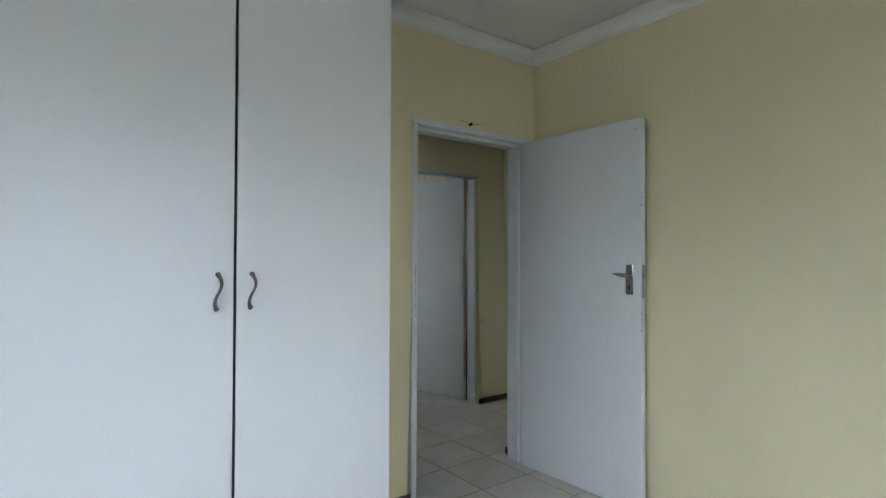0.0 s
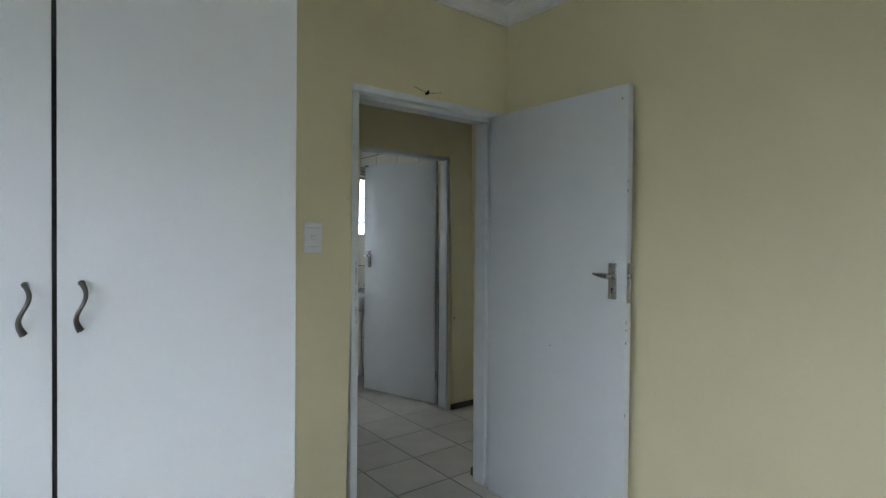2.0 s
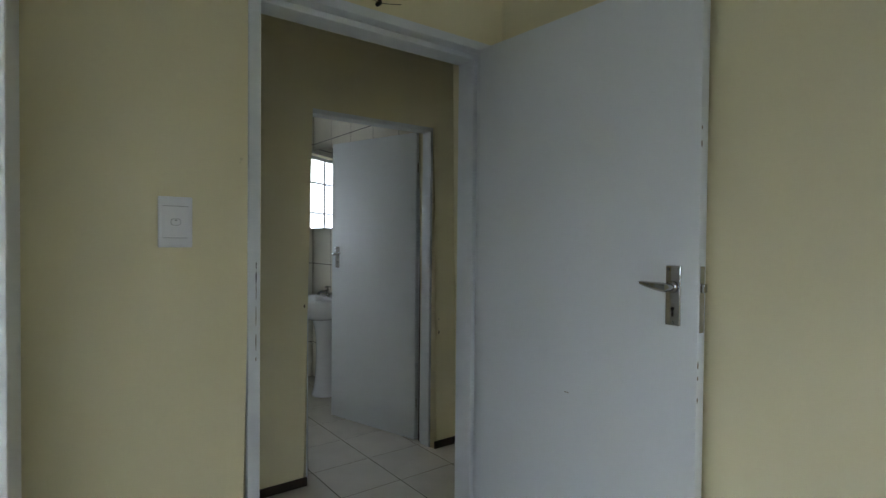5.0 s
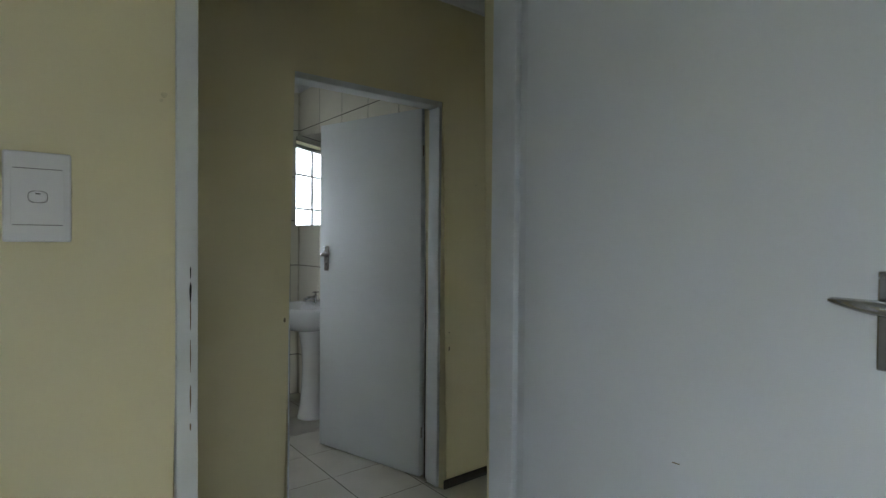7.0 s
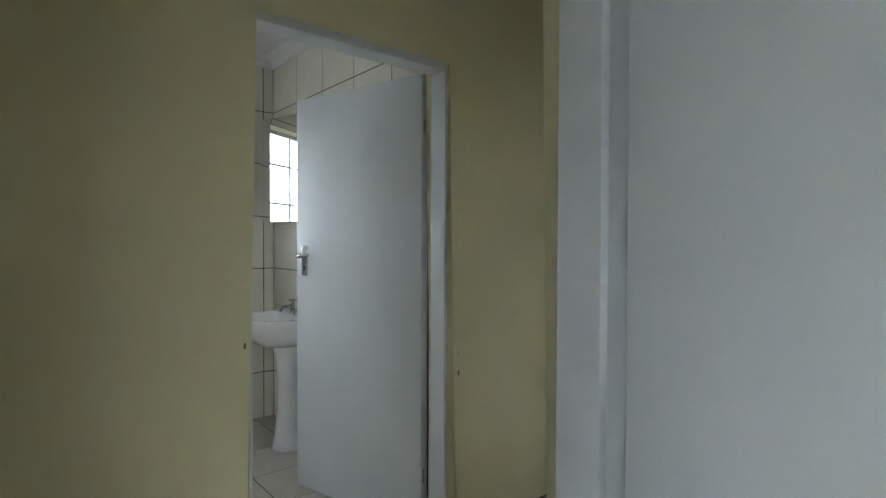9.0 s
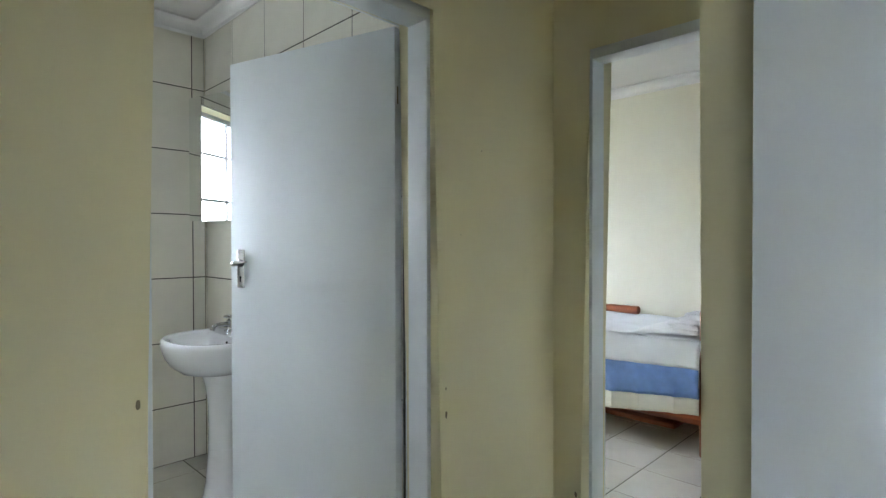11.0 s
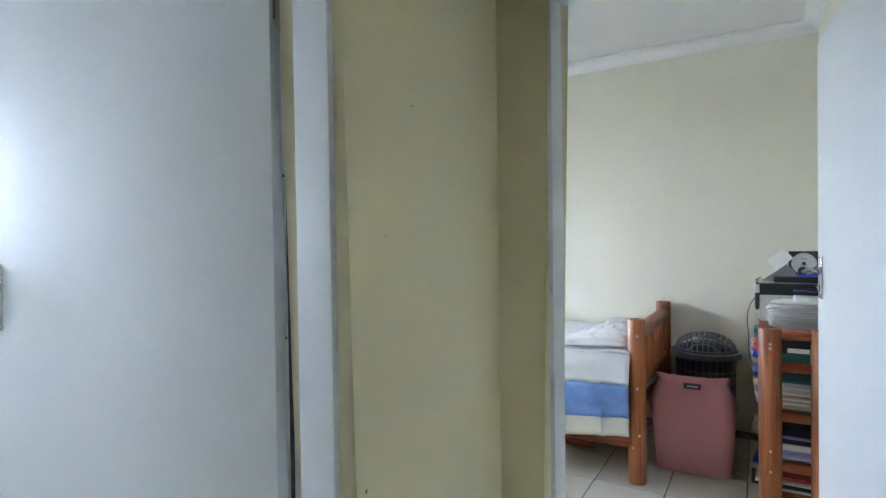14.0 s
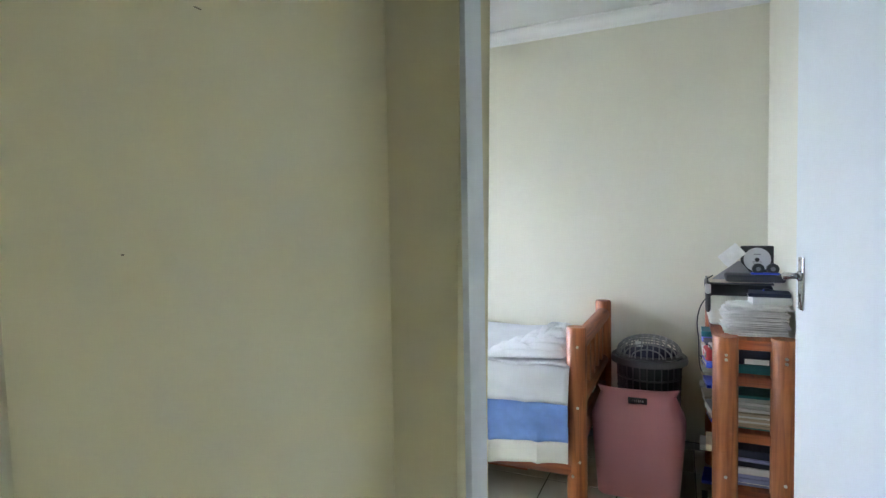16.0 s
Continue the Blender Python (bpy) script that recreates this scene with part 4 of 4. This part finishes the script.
for dx, dy in ((0, 0), (0.01, -0.06)):
    part("roll", tube(bmesh.new(), [(dx - 0.012, dy, 0.027), (dx + 0.012, dy, 0.027)], [0.025, 0.025], 24), M_DARKPL, tp)
    part("core", tube(bmesh.new(), [(dx - 0.0135, dy, 0.027), (dx + 0.0135, dy, 0.027)], [0.010, 0.010], 20), M_GREYPL, tp)
part("blue_strap", box(bmesh.new(), -0.015, 0.015, -0.085, 0.03, 0.0, 0.010, 0.003, 1), M_BLUEPL, tp)
st = thing("stapler", 3.24, 0.287, TOPZ + 0.1537, "blue and black stapler lying on the books", "stapler")
part("base", box(bmesh.new(), -0.02, 0.02, -0.03, 0.05, 0.0, 0.008, 0.003, 1), M_BLUEPL, st)
part("arm", box(bmesh.new(), -0.014, 0.014, -0.03, 0.05, 0.0, 0.016, 0.004, 1, pose(0, 0, 0.010, 12, 0, 0)), M_DARKPL, st)
part("jaw", box(bmesh.new(), -0.012, 0.012, 0.02, 0.05, 0.008, 0.030, 0.004, 1), M_BLUEPL, st)
# papers and books on the shelf top, nearest the end
z = TOPZ + 0.0005
for k in range(34):
    h = (0.002, 0.004, 0.003, 0.005, 0.0025)[k % 5]
    b = book("paper_stack", 3.15 + rng.uniform(-0.02, 0.02), 0.38 + rng.uniform(-0.018, 0.018), z, 0.20 + rng.uniform(-0.03, 0.02), 0.225 + rng.uniform(-0.03, 0.02), h, M_PAPER, "untidy pile of white papers", "papers", rng.uniform(-9, 9), "papers on the shelf top")
    z += h + 0.0004
book("book", 3.19, 0.32, z + 0.002, 0.14, 0.15, 0.032, M_PALE, "thick pale book lying on papers", "book", 4)
book("book", 3.20, 0.32, z + 0.0345, 0.15, 0.16, 0.016, M_NAVY, "black book lying on top", "book", -5)

rp = thing("red_purse", 3.10, 0.556, 0.7075, "small red pouch squeezed into the shelf", "pouch", "shelf contents", "", 6)
part("pouch", box(bmesh.new(), -0.06, 0.06, -0.025, 0.025, 0.0, 0.085, 0.014, 3), M_RED, rp)
part("zip", box(bmesh.new(), -0.05, 0.05, -0.004, 0.004, 0.083, 0.088, 0.001, 1), M_DARKPL, rp)
for k, (dx, turn, dz) in enumerate(((-0.02, 14, 0.0), (0.015, -11, 0.0006), (-0.03, 24, 0.0012))):
    sh = thing("loose_sheet", 3.13 + dx, 0.375, z + 0.0002 + dz, "loose white sheet lying askew on the paper pile", "paper", "papers on the shelf top", "", turn)
    bm = bmesh.new()
    g = [[bm.verts.new((-0.105 + 0.21 * a / 8, -0.09 + 0.18 * b / 6, 0.010 * max(0.0, 0.5 - a / 8) ** 2 * (1 + 0.5 * math.sin(b + k)))) for b in range(7)] for a in range(9)]
    for a in range(8):
        for b in range(6):
            bm.faces.new((g[a][b], g[a + 1][b], g[a + 1][b + 1], g[a][b + 1]))
    part("sheet", bm, M_PAPER, sh).modifiers.new("thickness", "SOLIDIFY").thickness = 0.0004

cab = thing("power_cable", 3.30, 0.585, 0.0, "thin black cable trailing off the printer", "cable")
pts = [(-0.02, -0.05, TOPZ + 0.15), (-0.02, 0.0, TOPZ + 0.13), (-0.01, 0.03, TOPZ + 0.02), (-0.03, 0.012, 0.80), (-0.06, 0.016, 0.73), (-0.03, 0.010, 0.66), (0.02, 0.0, 0.62), (0.06, -0.03, 0.60)]
cv = bpy.data.curves.new("lead", "CURVE")
cv.dimensions, cv.bevel_depth, cv.bevel_resolution = "3D", 0.0028, 2
sp = cv.splines.new("NURBS")
sp.points.add(len(pts) - 1)
for p, c in zip(sp.points, pts):
    p.co = (*c, 1)
sp.use_endpoint_u, sp.order_u = True, 4
ld = new("lead", cv)
ld.parent = cab
cv.materials.append(M_DARKPL)
adp = thing("power_adapter", 3.27, 0.56, TOPZ + 0.155, "small white power plug hanging at the printer's side", "adapter")
part("plug", box(bmesh.new(), -0.02, 0.02, -0.012, 0.012, 0.0, 0.045, 0.006, 2), M_PALE, adp)
part("flex", tube(bmesh.new(), [(0, 0, 0.04), (0.0, 0.004, 0.07), (0.01, -0.02, 0.085)], 0.003, 8), M_DARKPL, adp)

pj = thing("wooden_plank", 3.36, 1.80, 0, "old wooden board stored under the bed", "board")
part("board", box(bmesh.new(), -0.10, 0.10, -0.35, 0.35, 0.0, 0.035, 0.006, 2), M_PINE_Y, pj)

# ---------------- tiles ----------------
TS, GX, GY, JT = 0.362, -0.05, 0.245, 0.0055


def tile_mesh(name, w, h, mat, t=0.008):
    return mesh(name, box(bmesh.new(), -w / 2, w / 2, -h / 2, h / 2, -t, 0.0, 0.0016, 1), mat, True)


floor = setting("floor", box(bmesh.new(), XH, XF + 0.1, YA, YW + 0.1, -0.3, -0.0016), M_GROUT, "cream ceramic tile floor with dark joints", "floor")
floor_tile = tile_mesh("tile", TS - JT, TS - JT, M_TILE)
rest = bmesh.new()
rooms_near = ((XH + 2.2, XE1, YD0 - 0.1, YH1), (XB0, XB, YH1, YB), (XE1, XF, YR, 2.9), (-1.3, XR, -1.25, 0.0))
for i in range(-11, 12):
    for j in range(-12, 12):
        cx, cy = GX + (i + 0.5) * TS, GY + (j + 0.5) * TS
        if not (XH - 0.2 < cx < XF + 0.1 and YA - 0.1 < cy < YW + 0.1):
            continue
        if any(a - TS / 2 < cx < b + TS / 2 and c - TS / 2 < cy < d + TS / 2 for a, b, c, d in rooms_near):
            o = new("tile", floor_tile)
            o.parent, o.location = floor, (cx, cy, 0)
        else:
            box(rest, cx - (TS - JT) / 2, cx + (TS - JT) / 2, cy - (TS - JT) / 2, cy + (TS - JT) / 2, -0.008, 0.0)
tagged(part("floor_tiles_rest", rest, M_TILE, floor), kind="stuff")

# bathroom wall tiles, on a grout bed
WT, WJ = 0.3797, 0.006
R0 = 0.338   # first horizontal joint above the floor


def tiled_wall(name, u0, u1, holes, place, start):
    wall = setting(name, bmesh.new(), M_WGROUT, "cream ceramic wall tiles with dark joints", "wall")
    rows = [(-0.0, R0)] + [(R0 + k * WT, R0 + (k + 1) * WT) for k in range(6)]
    cols = []
    u = start - math.ceil((start - u0) / WT) * WT
    while u < u1:
        cols.append((max(u, u0), min(u + WT, u1)))
        u += WT
    meshes = {}
    grout = bmesh.new()

    def slab(bm, a, b, c, d, t0, t1):
        vs = [bm.verts.new(place(x, t, z)) for t in (t0, t1) for x, z in ((a, c), (b, c), (b, d), (a, d))]
        for q in ((0, 1, 2, 3), (7, 6, 5, 4), (0, 4, 5, 1), (1, 5, 6, 2), (2, 6, 7, 3), (3, 7, 4, 0)):
            bm.faces.new([vs[k] for k in q])
    for a, b in cols:
        for c, d in rows:
            d = min(d, CEIL)
            pieces = [(a, b, c, d)]
            for h0, h1, k0, k1 in holes:
                cut = []
                for p, q, r, s_ in pieces:
                    if q <= h0 or p >= h1 or s_ <= k0 or r >= k1:
                        cut.append((p, q, r, s_))
                        continue
                    if p < h0:
                        cut.append((p, h0, r, s_))
                    if q > h1:
                        cut.append((h1, q, r, s_))
                    m0, m1 = max(p, h0), min(q, h1)
                    if r < k0:
                        cut.append((m0, m1, r, k0))
                    if s_ > k1:
                        cut.append((m0, m1, k1, s_))
                pieces = cut
            for p, q, r, s_ in pieces:
                slab(grout, p, q, r, s_, -0.012, -0.0018)
                if q - p < 0.012 or s_ - r < 0.012:
                    continue
                key = (round(q - p, 4), round(s_ - r, 4))
                if key not in meshes:
                    bm = bmesh.new()
                    w, h = key[0] - WJ, key[1] - WJ
                    vs = [bm.verts.new(place(x, t, z)) for t, i in ((-0.008, 0), (-0.0012, 0), (0.0, 0.0014)) for x, z in ((-w / 2 + i, -h / 2 + i), (w / 2 - i, -h / 2 + i), (w / 2 - i, h / 2 - i), (-w / 2 + i, h / 2 - i))]
                    base = Vector(place(0, 0, 0))
                    for v in vs:
                        v.co -= base
                    for k in range(4):
                        n = (k + 1) % 4
                        bm.faces.new((vs[k], vs[n], vs[4 + n], vs[4 + k]))
                        bm.faces.new((vs[4 + k], vs[4 + n], vs[8 + n], vs[8 + k]))
                    bm.faces.new(vs[8:12])
                    meshes[key] = mesh("tile", bm, M_WTILE)
                o = new("tile", meshes[key])
                o.parent, o.location = wall, place((p + q) / 2, 0.0, (r + s_) / 2)
    bmesh.ops.recalc_face_normals(grout, faces=grout.faces)
    grout.to_mesh(wall.data)
    grout.free()
    return wall


tiled_wall("tiles_window_wall", XB0, XB, [(WX0, WX1, WZ0, WZ1)], lambda u, t, z: (u, YB - t, z), 0.738)
tiled_wall("tiles_basin_wall", YH1, YB, [], lambda u, t, z: (XB - t, u, z), 3.33)
tiled_wall("tiles_left_wall", YH1, YB, [], lambda u, t, z: (XB0 + t, u, z), 3.33)
tiled_wall("tiles_door_wall", XB0, XB, [(HA, HB + 0.0, 0, HEAD)], lambda u, t, z: (u, YH1 + t, z), 0.738)
